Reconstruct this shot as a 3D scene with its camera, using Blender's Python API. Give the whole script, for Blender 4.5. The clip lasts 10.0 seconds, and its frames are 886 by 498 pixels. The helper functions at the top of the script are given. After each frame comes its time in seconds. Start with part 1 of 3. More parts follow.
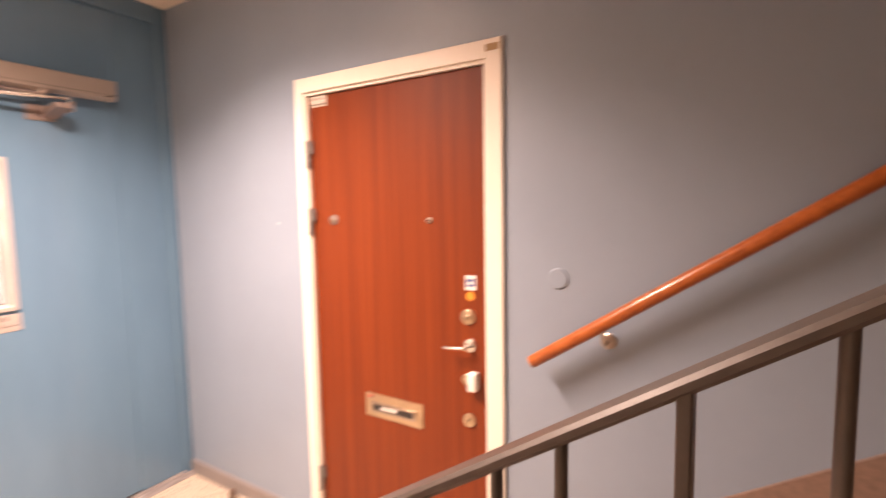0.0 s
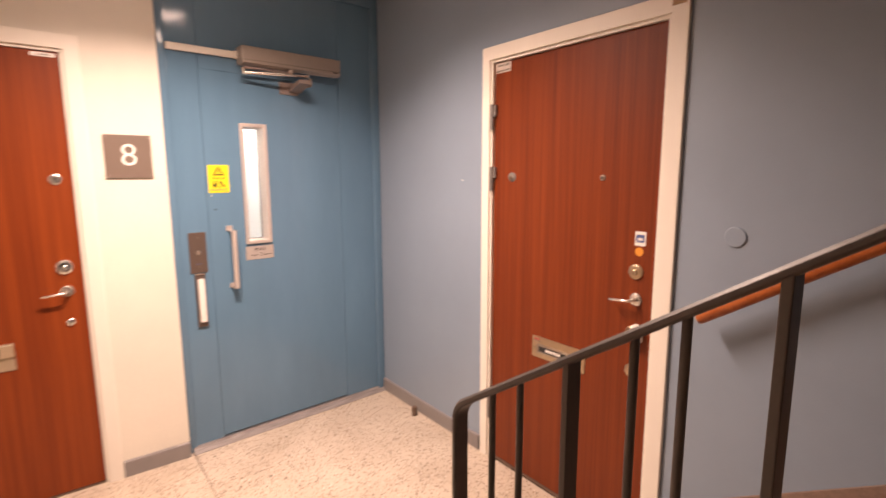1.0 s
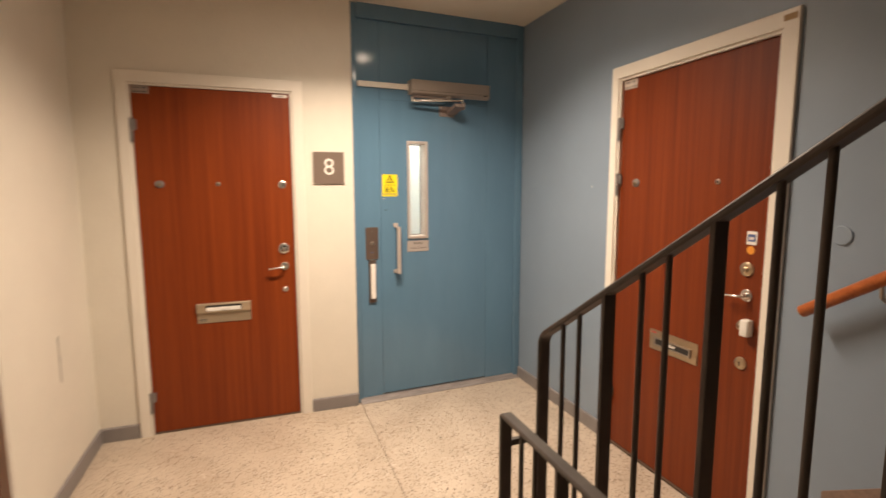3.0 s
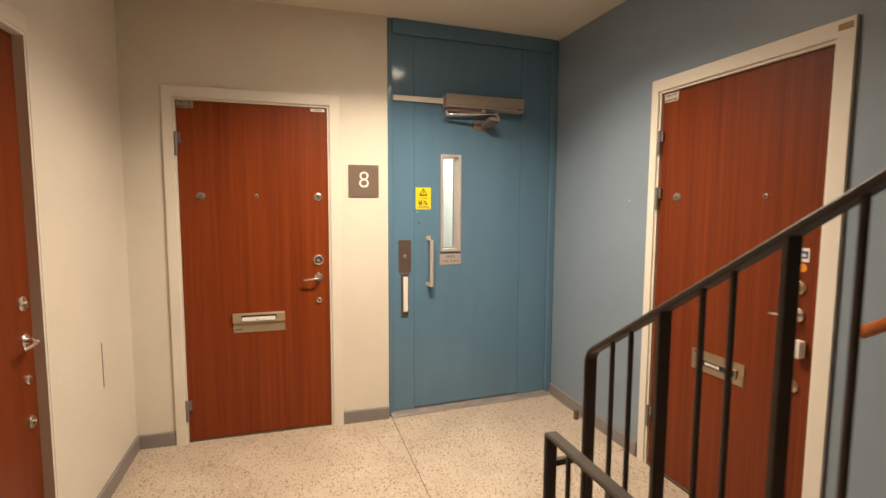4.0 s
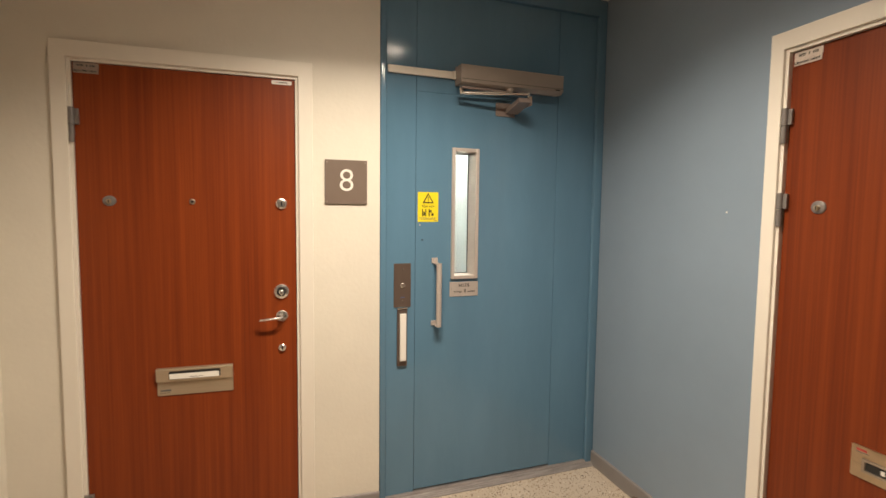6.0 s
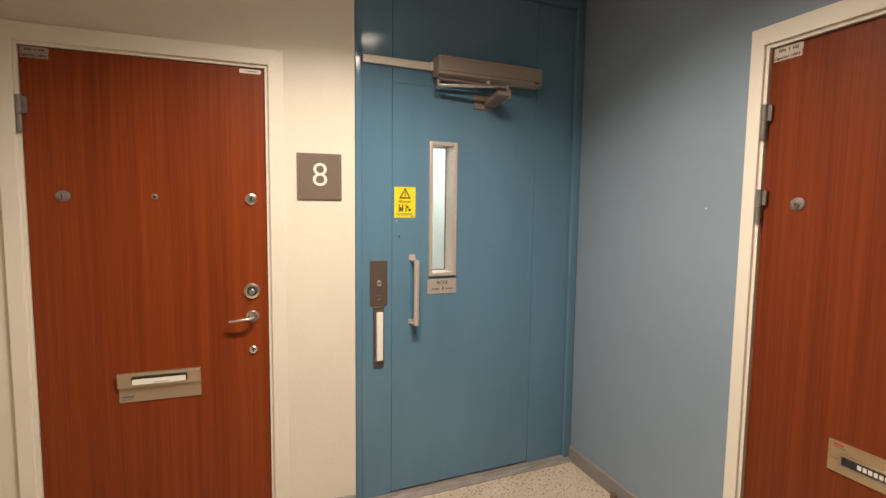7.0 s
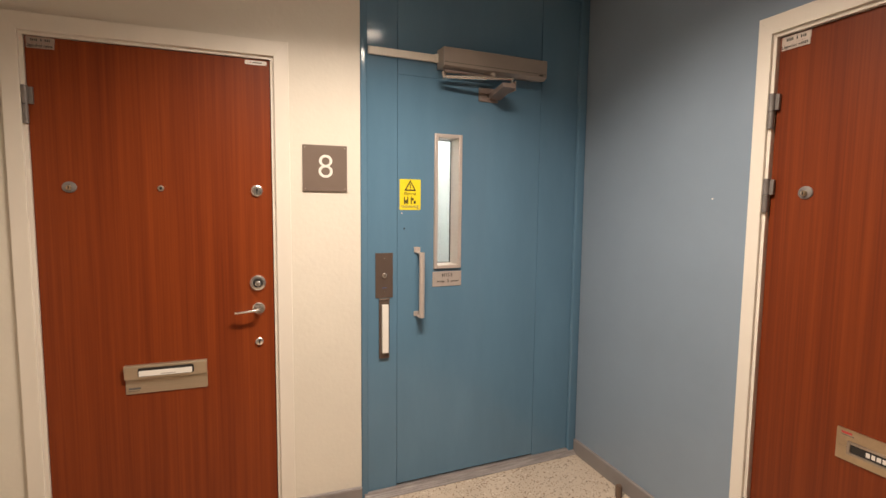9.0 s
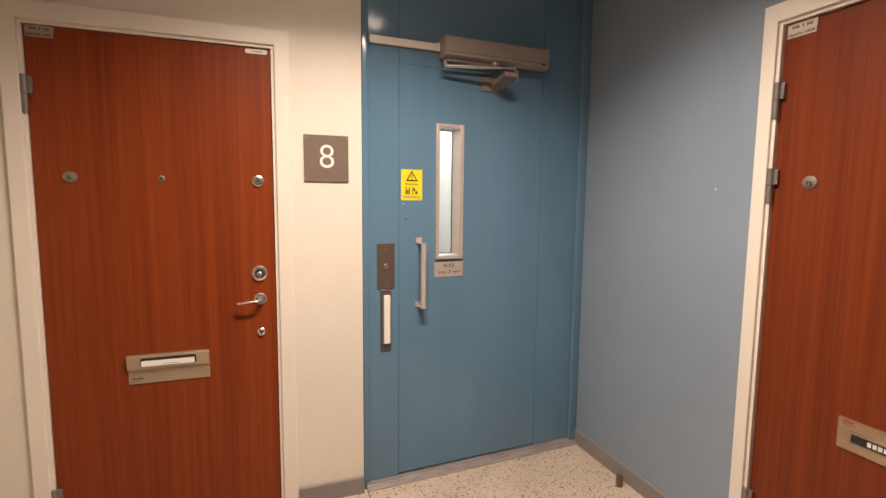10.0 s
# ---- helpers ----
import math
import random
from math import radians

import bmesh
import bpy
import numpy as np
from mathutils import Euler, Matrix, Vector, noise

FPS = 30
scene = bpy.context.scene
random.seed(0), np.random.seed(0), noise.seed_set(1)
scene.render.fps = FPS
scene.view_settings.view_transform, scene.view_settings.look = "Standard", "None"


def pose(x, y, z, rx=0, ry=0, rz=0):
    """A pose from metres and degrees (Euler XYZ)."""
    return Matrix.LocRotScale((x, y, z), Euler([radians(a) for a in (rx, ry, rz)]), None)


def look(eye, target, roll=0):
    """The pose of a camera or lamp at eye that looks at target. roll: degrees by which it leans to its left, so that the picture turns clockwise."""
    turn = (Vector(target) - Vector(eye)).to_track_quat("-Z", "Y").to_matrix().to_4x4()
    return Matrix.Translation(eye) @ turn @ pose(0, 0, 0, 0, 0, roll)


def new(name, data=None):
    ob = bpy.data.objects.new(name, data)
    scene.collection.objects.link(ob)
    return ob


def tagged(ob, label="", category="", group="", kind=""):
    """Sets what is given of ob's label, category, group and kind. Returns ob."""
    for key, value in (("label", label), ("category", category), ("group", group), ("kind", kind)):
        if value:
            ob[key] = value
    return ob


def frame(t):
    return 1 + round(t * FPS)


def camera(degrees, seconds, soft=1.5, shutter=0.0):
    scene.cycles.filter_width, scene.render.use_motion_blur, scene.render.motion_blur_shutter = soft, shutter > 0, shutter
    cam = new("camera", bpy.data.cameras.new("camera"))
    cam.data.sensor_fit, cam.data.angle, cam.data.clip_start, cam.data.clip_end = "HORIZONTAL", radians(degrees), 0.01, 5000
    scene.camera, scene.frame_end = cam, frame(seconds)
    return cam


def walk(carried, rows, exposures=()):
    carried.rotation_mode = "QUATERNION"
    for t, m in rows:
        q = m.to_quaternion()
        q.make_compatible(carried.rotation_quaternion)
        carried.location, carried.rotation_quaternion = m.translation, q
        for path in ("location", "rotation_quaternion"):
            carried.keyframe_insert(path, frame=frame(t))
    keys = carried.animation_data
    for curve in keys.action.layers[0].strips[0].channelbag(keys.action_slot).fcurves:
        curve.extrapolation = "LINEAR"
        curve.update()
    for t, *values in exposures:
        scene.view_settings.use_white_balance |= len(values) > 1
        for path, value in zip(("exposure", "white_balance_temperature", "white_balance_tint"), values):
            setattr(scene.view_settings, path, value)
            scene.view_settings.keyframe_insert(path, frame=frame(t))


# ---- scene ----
cam = camera(83.5, 10.0, soft=1.5, shutter=0.8)
PATH = [
    (0, (2.707, -1.581, 1.567), (1.639, 0.099, 1.385), -1.0),
    (0.5, (2.771, -1.628, 1.550), (1.372, -0.221, 1.301), -0.6),
    (1, (2.835, -1.738, 1.52), (1.273, -0.525, 1.221), -0.2),
    (1.5, (2.936, -1.749, 1.505), (1.266, -0.69, 1.205), -0.5),
    (2, (3.077, -1.722, 1.49), (1.294, -0.865, 1.199), -0.5),
    (2.5, (3.176, -1.748, 1.479), (1.343, -0.995, 1.216), -0.2),
    (3, (3.27, -1.86, 1.472), (1.405, -1.179, 1.233), -0.1),
    (3.2, (3.294, -1.876, 1.473), (1.408, -1.255, 1.234), 0.1),
    (4.3, (3.153, -1.906, 1.466), (1.248, -1.325, 1.289), 0.3),
    (4.5, (3.047, -1.845, 1.476), (1.138, -1.278, 1.296), 0.3),
    (5, (2.777, -1.747, 1.485), (0.865, -1.184, 1.316), 0.6),
    (5.2, (2.672, -1.721, 1.466), (0.757, -1.156, 1.308), 0.6),
    (6.3, (2.312, -1.7, 1.472), (0.415, -1.081, 1.333), 0.8),
    (6.5, (2.301, -1.7, 1.473), (0.413, -1.055, 1.335), 0.8),
    (7, (2.297, -1.7, 1.482), (0.428, -1.008, 1.31), 0.7),
    (7.5, (2.291, -1.694, 1.47), (0.42, -1.007, 1.303), 0.7),
    (8, (2.286, -1.702, 1.457), (0.417, -1.009, 1.287), 0.6),
    (8.5, (2.291, -1.711, 1.456), (0.421, -1.022, 1.279), 0.6),
    (9, (2.29, -1.725, 1.45), (0.422, -1.033, 1.273), 0.6),
    (9.5, (2.29, -1.724, 1.449), (0.423, -1.032, 1.257), 0.6),
    (10, (2.284, -1.729, 1.444), (0.419, -1.04, 1.234), 0.6),
]
EXPOSURES = [(0.0, 1.18, 6900, 26), (0.5, 0.88, 6900, 30), (1.0, 0.36, 6650, 22), (1.5, 0.10, 6500, 13), (2.0, 0.02, 6450, 8), (3.0, -0.03, 6450, 4), (5.0, -0.15, 6350, -3), (6.5, -0.24, 5950, -2), (8.5, -0.23, 5950, 0), (10.0, -0.22, 6150, 8)]
walk(cam, [(t, look(eye, target, roll)) for t, eye, target, roll in PATH], EXPOSURES)


# ---- world and light ----
world = bpy.data.worlds.new("world")
world.use_nodes = True
world.node_tree.nodes["Background"].inputs[0].default_value = (0.02, 0.02, 0.02, 1)
world.node_tree.nodes["Background"].inputs[1].default_value = 0.3
scene.world = world
LAMP = 26.0
CAR_LAMP = 30.0
LIGHT = (1.0, 0.765, 0.60)
tube_light = bpy.data.lights.new("lamp_light", "AREA")
tube_light.shape, tube_light.size, tube_light.size_y = "RECTANGLE", 0.14, 0.90
tube_light.color, tube_light.energy, tube_light.spread = LIGHT, 64.5, radians(138)


# ---- materials ----
def material(name, color, rough=0.5, metal=0.0, bump=0.0, bump_scale=200.0, vary=0.0, vary_scale=3.0, coat=0.0, stretch=(1, 1, 1)):
    m = bpy.data.materials.new(name)
    m.use_nodes = True
    t = m.node_tree
    b = t.nodes["Principled BSDF"]
    b.inputs["Base Color"].default_value = (*color, 1)
    b.inputs["Roughness"].default_value = rough
    b.inputs["Metallic"].default_value = metal
    b.inputs["Coat Weight"].default_value = coat
    b.inputs["Coat Roughness"].default_value = 0.15
    co = t.nodes.new("ShaderNodeTexCoord")
    mp = t.nodes.new("ShaderNodeMapping")
    mp.inputs["Scale"].default_value = stretch
    t.links.new(co.outputs["Object"], mp.inputs["Vector"])
    if vary:
        n = t.nodes.new("ShaderNodeTexNoise")
        n.inputs["Scale"].default_value = vary_scale
        n.inputs["Detail"].default_value = 8
        n.inputs["Roughness"].default_value = 0.65
        t.links.new(mp.outputs["Vector"], n.inputs["Vector"])
        r = t.nodes.new("ShaderNodeValToRGB")
        r.color_ramp.elements[0].position = 0.3
        r.color_ramp.elements[1].position = 0.7
        r.color_ramp.elements[0].color = (*[c * (1 - vary) for c in color], 1)
        r.color_ramp.elements[1].color = (*[min(1, c * (1 + vary)) for c in color], 1)
        t.links.new(n.outputs["Fac"], r.inputs["Fac"])
        t.links.new(r.outputs["Color"], b.inputs["Base Color"])
        rr = t.nodes.new("ShaderNodeMapRange")
        rr.inputs["To Min"].default_value = max(0.03, rough - 0.08)
        rr.inputs["To Max"].default_value = min(1, rough + 0.08)
        t.links.new(n.outputs["Fac"], rr.inputs["Value"])
        t.links.new(rr.outputs["Result"], b.inputs["Roughness"])
    if bump:
        n2 = t.nodes.new("ShaderNodeTexNoise")
        n2.inputs["Scale"].default_value = bump_scale
        n2.inputs["Detail"].default_value = 4
        t.links.new(mp.outputs["Vector"], n2.inputs["Vector"])
        bp = t.nodes.new("ShaderNodeBump")
        bp.inputs["Strength"].default_value = bump
        bp.inputs["Distance"].default_value = 0.002
        t.links.new(n2.outputs["Fac"], bp.inputs["Height"])
        t.links.new(bp.outputs["Normal"], b.inputs["Normal"])
    return m


def wood(name, dark, light, streak, rough, coat):
    """Veneer with fine upright grain, broad bands and a satin lacquer."""
    m = bpy.data.materials.new(name)
    m.use_nodes = True
    t = m.node_tree
    b = t.nodes["Principled BSDF"]
    co = t.nodes.new("ShaderNodeTexCoord")
    info = t.nodes.new("ShaderNodeObjectInfo")
    off = t.nodes.new("ShaderNodeVectorMath")
    off.operation = "SCALE"
    off.inputs[0].default_value = (7.0, 3.0, 5.0)
    t.links.new(info.outputs["Random"], off.inputs["Scale"])
    ad = t.nodes.new("ShaderNodeVectorMath")
    t.links.new(co.outputs["Object"], ad.inputs[0])
    t.links.new(off.outputs["Vector"], ad.inputs[1])
    facs = []
    for sx, sz, detail in streak:
        mp = t.nodes.new("ShaderNodeMapping")
        mp.inputs["Scale"].default_value = (sx, sx, sz)
        t.links.new(ad.outputs["Vector"], mp.inputs["Vector"])
        n = t.nodes.new("ShaderNodeTexNoise")
        n.inputs["Scale"].default_value = 1.0
        n.inputs["Detail"].default_value = detail
        n.inputs["Roughness"].default_value = 0.6
        t.links.new(mp.outputs["Vector"], n.inputs["Vector"])
        facs.append(n)
    mix = t.nodes.new("ShaderNodeMath")
    mix.operation = "MULTIPLY_ADD"
    mix.inputs[1].default_value = 0.55
    t.links.new(facs[0].outputs["Fac"], mix.inputs[0])
    half = t.nodes.new("ShaderNodeMath")
    half.operation = "MULTIPLY"
    half.inputs[1].default_value = 0.45
    t.links.new(facs[1].outputs["Fac"], half.inputs[0])
    t.links.new(half.outputs[0], mix.inputs[2])
    r = t.nodes.new("ShaderNodeValToRGB")
    r.color_ramp.elements[0].position = 0.36
    r.color_ramp.elements[0].color = (*dark, 1)
    r.color_ramp.elements[1].position = 0.66
    r.color_ramp.elements[1].color = (*light, 1)
    t.links.new(mix.outputs[0], r.inputs["Fac"])
    t.links.new(r.outputs["Color"], b.inputs["Base Color"])
    b.inputs["Roughness"].default_value = rough
    b.inputs["Coat Weight"].default_value = coat
    b.inputs["Coat Roughness"].default_value = 0.2
    b.inputs["Specular IOR Level"].default_value = 0.24
    bp = t.nodes.new("ShaderNodeBump")
    bp.inputs["Strength"].default_value = 0.08
    bp.inputs["Distance"].default_value = 0.001
    t.links.new(facs[0].outputs["Fac"], bp.inputs["Height"])
    t.links.new(bp.outputs["Normal"], b.inputs["Normal"])
    return m


def terrazzo(name):
    """Pale ground terrazzo with dark and rust-brown chips of two sizes."""
    m = bpy.data.materials.new(name)
    m.use_nodes = True
    t = m.node_tree
    b = t.nodes["Principled BSDF"]
    co = t.nodes.new("ShaderNodeTexCoord")
    wob = t.nodes.new("ShaderNodeTexNoise")
    wob.inputs["Scale"].default_value = 90
    t.links.new(co.outputs["Object"], wob.inputs["Vector"])
    wv = t.nodes.new("ShaderNodeVectorMath")
    wv.operation = "MULTIPLY_ADD"
    wv.inputs[1].default_value = (0.012, 0.012, 0.012)
    t.links.new(wob.outputs["Color"], wv.inputs[0])
    t.links.new(co.outputs["Object"], wv.inputs[2])
    cloud = t.nodes.new("ShaderNodeTexNoise")
    cloud.inputs["Scale"].default_value = 3.5
    cloud.inputs["Detail"].default_value = 6
    t.links.new(co.outputs["Object"], cloud.inputs["Vector"])
    base = t.nodes.new("ShaderNodeValToRGB")
    base.color_ramp.elements[0].position = 0.3
    base.color_ramp.elements[0].color = (0.435, 0.36, 0.28, 1)
    base.color_ramp.elements[1].position = 0.7
    base.color_ramp.elements[1].color = (0.535, 0.455, 0.365, 1)
    t.links.new(cloud.outputs["Fac"], base.inputs["Fac"])
    last = base.outputs["Color"]
    for scale, limit, share, colors in ((78, 0.36, 0.20, ((0.045, 0.026, 0.016), (0.20, 0.105, 0.055))), (125, 0.36, 0.30, ((0.03, 0.02, 0.016), (0.24, 0.145, 0.08))), (85, 0.36, 0.06, ((0.60, 0.54, 0.46), (0.68, 0.62, 0.54)))):
        v = t.nodes.new("ShaderNodeTexVoronoi")
        v.inputs["Scale"].default_value = scale
        t.links.new(wv.outputs["Vector"], v.inputs["Vector"])
        sep = t.nodes.new("ShaderNodeSeparateColor")
        t.links.new(v.outputs["Color"], sep.inputs["Color"])
        near = t.nodes.new("ShaderNodeMath")
        near.operation = "LESS_THAN"
        near.inputs[1].default_value = limit
        t.links.new(v.outputs["Distance"], near.inputs[0])
        some = t.nodes.new("ShaderNodeMath")
        some.operation = "LESS_THAN"
        some.inputs[1].default_value = share
        t.links.new(sep.outputs["Red"], some.inputs[0])
        both = t.nodes.new("ShaderNodeMath")
        both.operation = "MULTIPLY"
        t.links.new(near.outputs[0], both.inputs[0])
        t.links.new(some.outputs[0], both.inputs[1])
        chip = t.nodes.new("ShaderNodeValToRGB")
        chip.color_ramp.elements[0].color = (*colors[0], 1)
        chip.color_ramp.elements[1].color = (*colors[1], 1)
        t.links.new(sep.outputs["Green"], chip.inputs["Fac"])
        mx = t.nodes.new("ShaderNodeMix")
        mx.data_type = "RGBA"
        t.links.new(both.outputs[0], mx.inputs["Factor"])
        t.links.new(last, mx.inputs["A"])
        t.links.new(chip.outputs["Color"], mx.inputs["B"])
        last = mx.outputs["Result"]
    t.links.new(last, b.inputs["Base Color"])
    rr = t.nodes.new("ShaderNodeMapRange")
    rr.inputs["To Min"].default_value = 0.3
    rr.inputs["To Max"].default_value = 0.55
    t.links.new(cloud.outputs["Fac"], rr.inputs["Value"])
    t.links.new(rr.outputs["Result"], b.inputs["Roughness"])
    return m


def glow(name, color, strength):
    m = bpy.data.materials.new(name)
    m.use_nodes = True
    b = m.node_tree.nodes["Principled BSDF"]
    b.inputs["Base Color"].default_value = (0.8, 0.8, 0.78, 1)
    b.inputs["Emission Color"].default_value = (*color, 1)
    b.inputs["Emission Strength"].default_value = strength
    return m


def clear_glass(name):
    m = bpy.data.materials.new(name)
    m.use_nodes = True
    b = m.node_tree.nodes["Principled BSDF"]
    b.inputs["Base Color"].default_value = (0.96, 0.97, 0.96, 1)
    b.inputs["Transmission Weight"].default_value = 1.0
    b.inputs["Roughness"].default_value = 0.12
    b.inputs["IOR"].default_value = 1.45
    return m


CREAM = material("cream_wall_paint", (0.695, 0.655, 0.57), 0.55, bump=0.5, bump_scale=48, vary=0.045, vary_scale=2.2)
BLUEGREY = material("blue_grey_wall_paint", (0.230, 0.292, 0.366), 0.42, bump=0.2, bump_scale=150, vary=0.05, vary_scale=2.0)
CEIL = material("ceiling_paint", (0.72, 0.66, 0.56), 0.8, bump=0.3, bump_scale=120, vary=0.04, vary_scale=1.5)
LIFT = material("blue_gloss_paint", (0.110, 0.209, 0.308), 0.12, bump=0.12, bump_scale=45, vary=0.09, vary_scale=3.0, stretch=(1, 1, 0.25))
LIFT_DARK = material("dark_joint", (0.02, 0.04, 0.06), 0.7)
TRIM = material("cream_trim_paint", (0.75, 0.705, 0.625), 0.38, bump=0.08, bump_scale=60, vary=0.03, vary_scale=6, stretch=(1, 1, 0.3))
BASE = material("grey_skirting_paint", (0.225, 0.205, 0.20), 0.45, bump=0.1, bump_scale=90, vary=0.08, vary_scale=6)
VENEER = wood("mahogany_veneer", (0.150, 0.0255, 0.0050), (0.246, 0.0490, 0.0082), ((120, 1.3, 6), (26, 0.5, 3)), 0.46, 0.05)
# Darkened copy of the same veneer, with dimness put into its colour
VENEER_DIMMED = wood("dimmed_mahogany_veneer", (0.124, 0.0215, 0.0046), (0.200, 0.0395, 0.0074), ((120, 1.3, 6), (26, 0.5, 3)), 0.46, 0.05)
BEECH = wood("varnished_handrail", (0.30, 0.075, 0.016), (0.46, 0.13, 0.03), ((60, 60, 4), (20, 20, 3)), 0.28, 0.5)
STEEL = material("black_brown_steel_paint", (0.074, 0.061, 0.053), 0.42, bump=0.1, bump_scale=120, vary=0.2, vary_scale=14)
CHROME = material("worn_chrome", (0.82, 0.79, 0.74), 0.24, 0.92, vary=0.06, vary_scale=40)
NICKEL = material("satin_nickel", (0.44, 0.38, 0.32), 0.34, 0.9, vary=0.08, vary_scale=30, stretch=(1, 1, 8))
BRASS = material("pale_brass", (0.54, 0.44, 0.31), 0.32, 1.0, vary=0.1, vary_scale=30)
ALU = material("brushed_aluminium", (0.52, 0.46, 0.42), 0.42, 0.3, bump=0.05, bump_scale=80, vary=0.06, vary_scale=20, stretch=(0.1, 1, 6))
SILL = material("worn_sill_metal", (0.36, 0.33, 0.32), 0.5, 0.5, bump=0.2, bump_scale=30, vary=0.3, vary_scale=12, stretch=(0.6, 6, 6))
GREYBOX = material("grey_lacquered_metal", (0.36, 0.31, 0.27), 0.42, 0.35, vary=0.04, vary_scale=20)
HINGE = material("grey_hinge_steel", (0.23, 0.21, 0.20), 0.4, 0.4, vary=0.08, vary_scale=40)
BROWNPLATE = material("brown_anodised_plate", (0.11, 0.08, 0.065), 0.4, 0.2, vary=0.06, vary_scale=30, stretch=(6, 1, 0.3))
SIGNBROWN = material("taupe_sign_face", (0.165, 0.125, 0.10), 0.4, vary=0.03, vary_scale=30)
WHITE = material("white_plastic", (0.78, 0.75, 0.70), 0.4)
PALEPLATE = material("pale_metal_plate", (0.46, 0.41, 0.375), 0.4, 0.25, vary=0.05, vary_scale=30)
DULLTAG = material("dull_tag_plastic", (0.34, 0.275, 0.235), 0.45, vary=0.05, vary_scale=30)
PALETAG = material("pale_tag_plastic", (0.56, 0.49, 0.43), 0.45, vary=0.05, vary_scale=30)
MAILSTEEL = material("warm_satin_steel", (0.56, 0.47, 0.35), 0.33, 0.8, vary=0.07, vary_scale=25, stretch=(0.4, 1, 8))
PINKSTEEL = material("pinkish_lacquered_steel", (0.27, 0.215, 0.192), 0.38, 0.3, vary=0.06, vary_scale=25)
INK = material("black_ink", (0.015, 0.015, 0.015), 0.5)
GREYINK = material("grey_ink", (0.16, 0.15, 0.14), 0.6)
YELLOW = material("yellow_sticker", (0.80, 0.66, 0.02), 0.4)
ORANGE = material("orange_sticker", (0.70, 0.28, 0.03), 0.5)
STICKERBLUE = material("blue_print", (0.07, 0.11, 0.27), 0.5)
REDINK = material("red_print", (0.45, 0.06, 0.05), 0.5)
PAPER = material("letter_paper", (0.80, 0.78, 0.73), 0.7)
DARK = material("dark_slot", (0.02, 0.018, 0.016), 0.6)
TAN = material("tan_label", (0.36, 0.24, 0.12), 0.6)
RUBBER = material("brown_rubber", (0.13, 0.085, 0.06), 0.6)
STEP = material("red_brown_terrazzo", (0.22, 0.15, 0.115), 0.45, bump=0.05, bump_scale=200, vary=0.2, vary_scale=60)
FLOOR = terrazzo("pale_terrazzo")
CARWALL = material("pale_car_wall", (0.78, 0.775, 0.75), 0.5, vary=0.05, vary_scale=4)
GLASS = clear_glass("window_glass")
DIFFUSER = glow("lamp_diffuser", LIGHT, LAMP)
CARGLOW = glow("car_lamp_diffuser", (1.0, 0.94, 0.83), CAR_LAMP)


# ---- mesh helpers ----
def box(bm, x0, x1, y0, y1, z0, z1, bevel=0.0, segments=2):
    """A box added to bm, with rounded edges if bevel is given."""
    made = bmesh.ops.create_cube(bm, size=1.0)["verts"]
    for v in made:
        v.co = Vector((x0 + (v.co.x + 0.5) * (x1 - x0), y0 + (v.co.y + 0.5) * (y1 - y0), z0 + (v.co.z + 0.5) * (z1 - z0)))
    if bevel:
        edges = list({e for v in made for e in v.link_edges})
        bmesh.ops.bevel(bm, geom=edges, offset=bevel, segments=segments, profile=0.5, affect="EDGES")
    return bm


def block(*size, bevel=0.0, segments=2):
    return box(bmesh.new(), *size, bevel=bevel, segments=segments)


def lathe(bm, cx, cz, profile, segments=28, sx=1.0, sz=1.0):
    """A turned form about the wall's normal: profile of (y, radius)."""
    rings = []
    for y, r in profile:
        rings.append([bm.verts.new((cx + sx * r * math.cos(2 * math.pi * i / segments), y, cz + sz * r * math.sin(2 * math.pi * i / segments))) for i in range(segments)])
    for a, b in zip(rings, rings[1:]):
        for i in range(segments):
            bm.faces.new((a[i], a[(i + 1) % segments], b[(i + 1) % segments], b[i]))
    bm.faces.new(rings[0])
    bm.faces.new(rings[-1][::-1])
    bmesh.ops.recalc_face_normals(bm, faces=bm.faces)
    return bm


def tube(bm, points, radius, segments=20, flat=1.0):
    """A bar of round section through the points; flat squeezes it upright."""
    points = [Vector(p) for p in points]
    rings = []
    for i, p in enumerate(points):
        a = points[max(0, i - 1)]
        c = points[min(len(points) - 1, i + 1)]
        d = (c - a).normalized()
        side = d.cross(Vector((0, 0, 1)))
        if side.length < 0.01:
            side = d.cross(Vector((1, 0, 0)))
        side.normalize()
        up = side.cross(d)
        rings.append([bm.verts.new(p + radius * (math.cos(2 * math.pi * k / segments) * side + flat * math.sin(2 * math.pi * k / segments) * up)) for k in range(segments)])
    for a, b in zip(rings, rings[1:]):
        for i in range(segments):
            bm.faces.new((a[i], a[(i + 1) % segments], b[(i + 1) % segments], b[i]))
    bm.faces.new(rings[0])
    bm.faces.new(rings[-1][::-1])
    bmesh.ops.recalc_face_normals(bm, faces=bm.faces)
    return bm


def plate(bm, outline, y0, y1):
    """A flat piece with the outline (x, z), from y0 to y1."""
    front = [bm.verts.new((x, y0, z)) for x, z in outline]
    back = [bm.verts.new((x, y1, z)) for x, z in outline]
    bm.faces.new(front)
    bm.faces.new(back[::-1])
    n = len(outline)
    for i in range(n):
        bm.faces.new((front[i], back[i], back[(i + 1) % n], front[(i + 1) % n]))
    bmesh.ops.recalc_face_normals(bm, faces=bm.faces)
    return bm


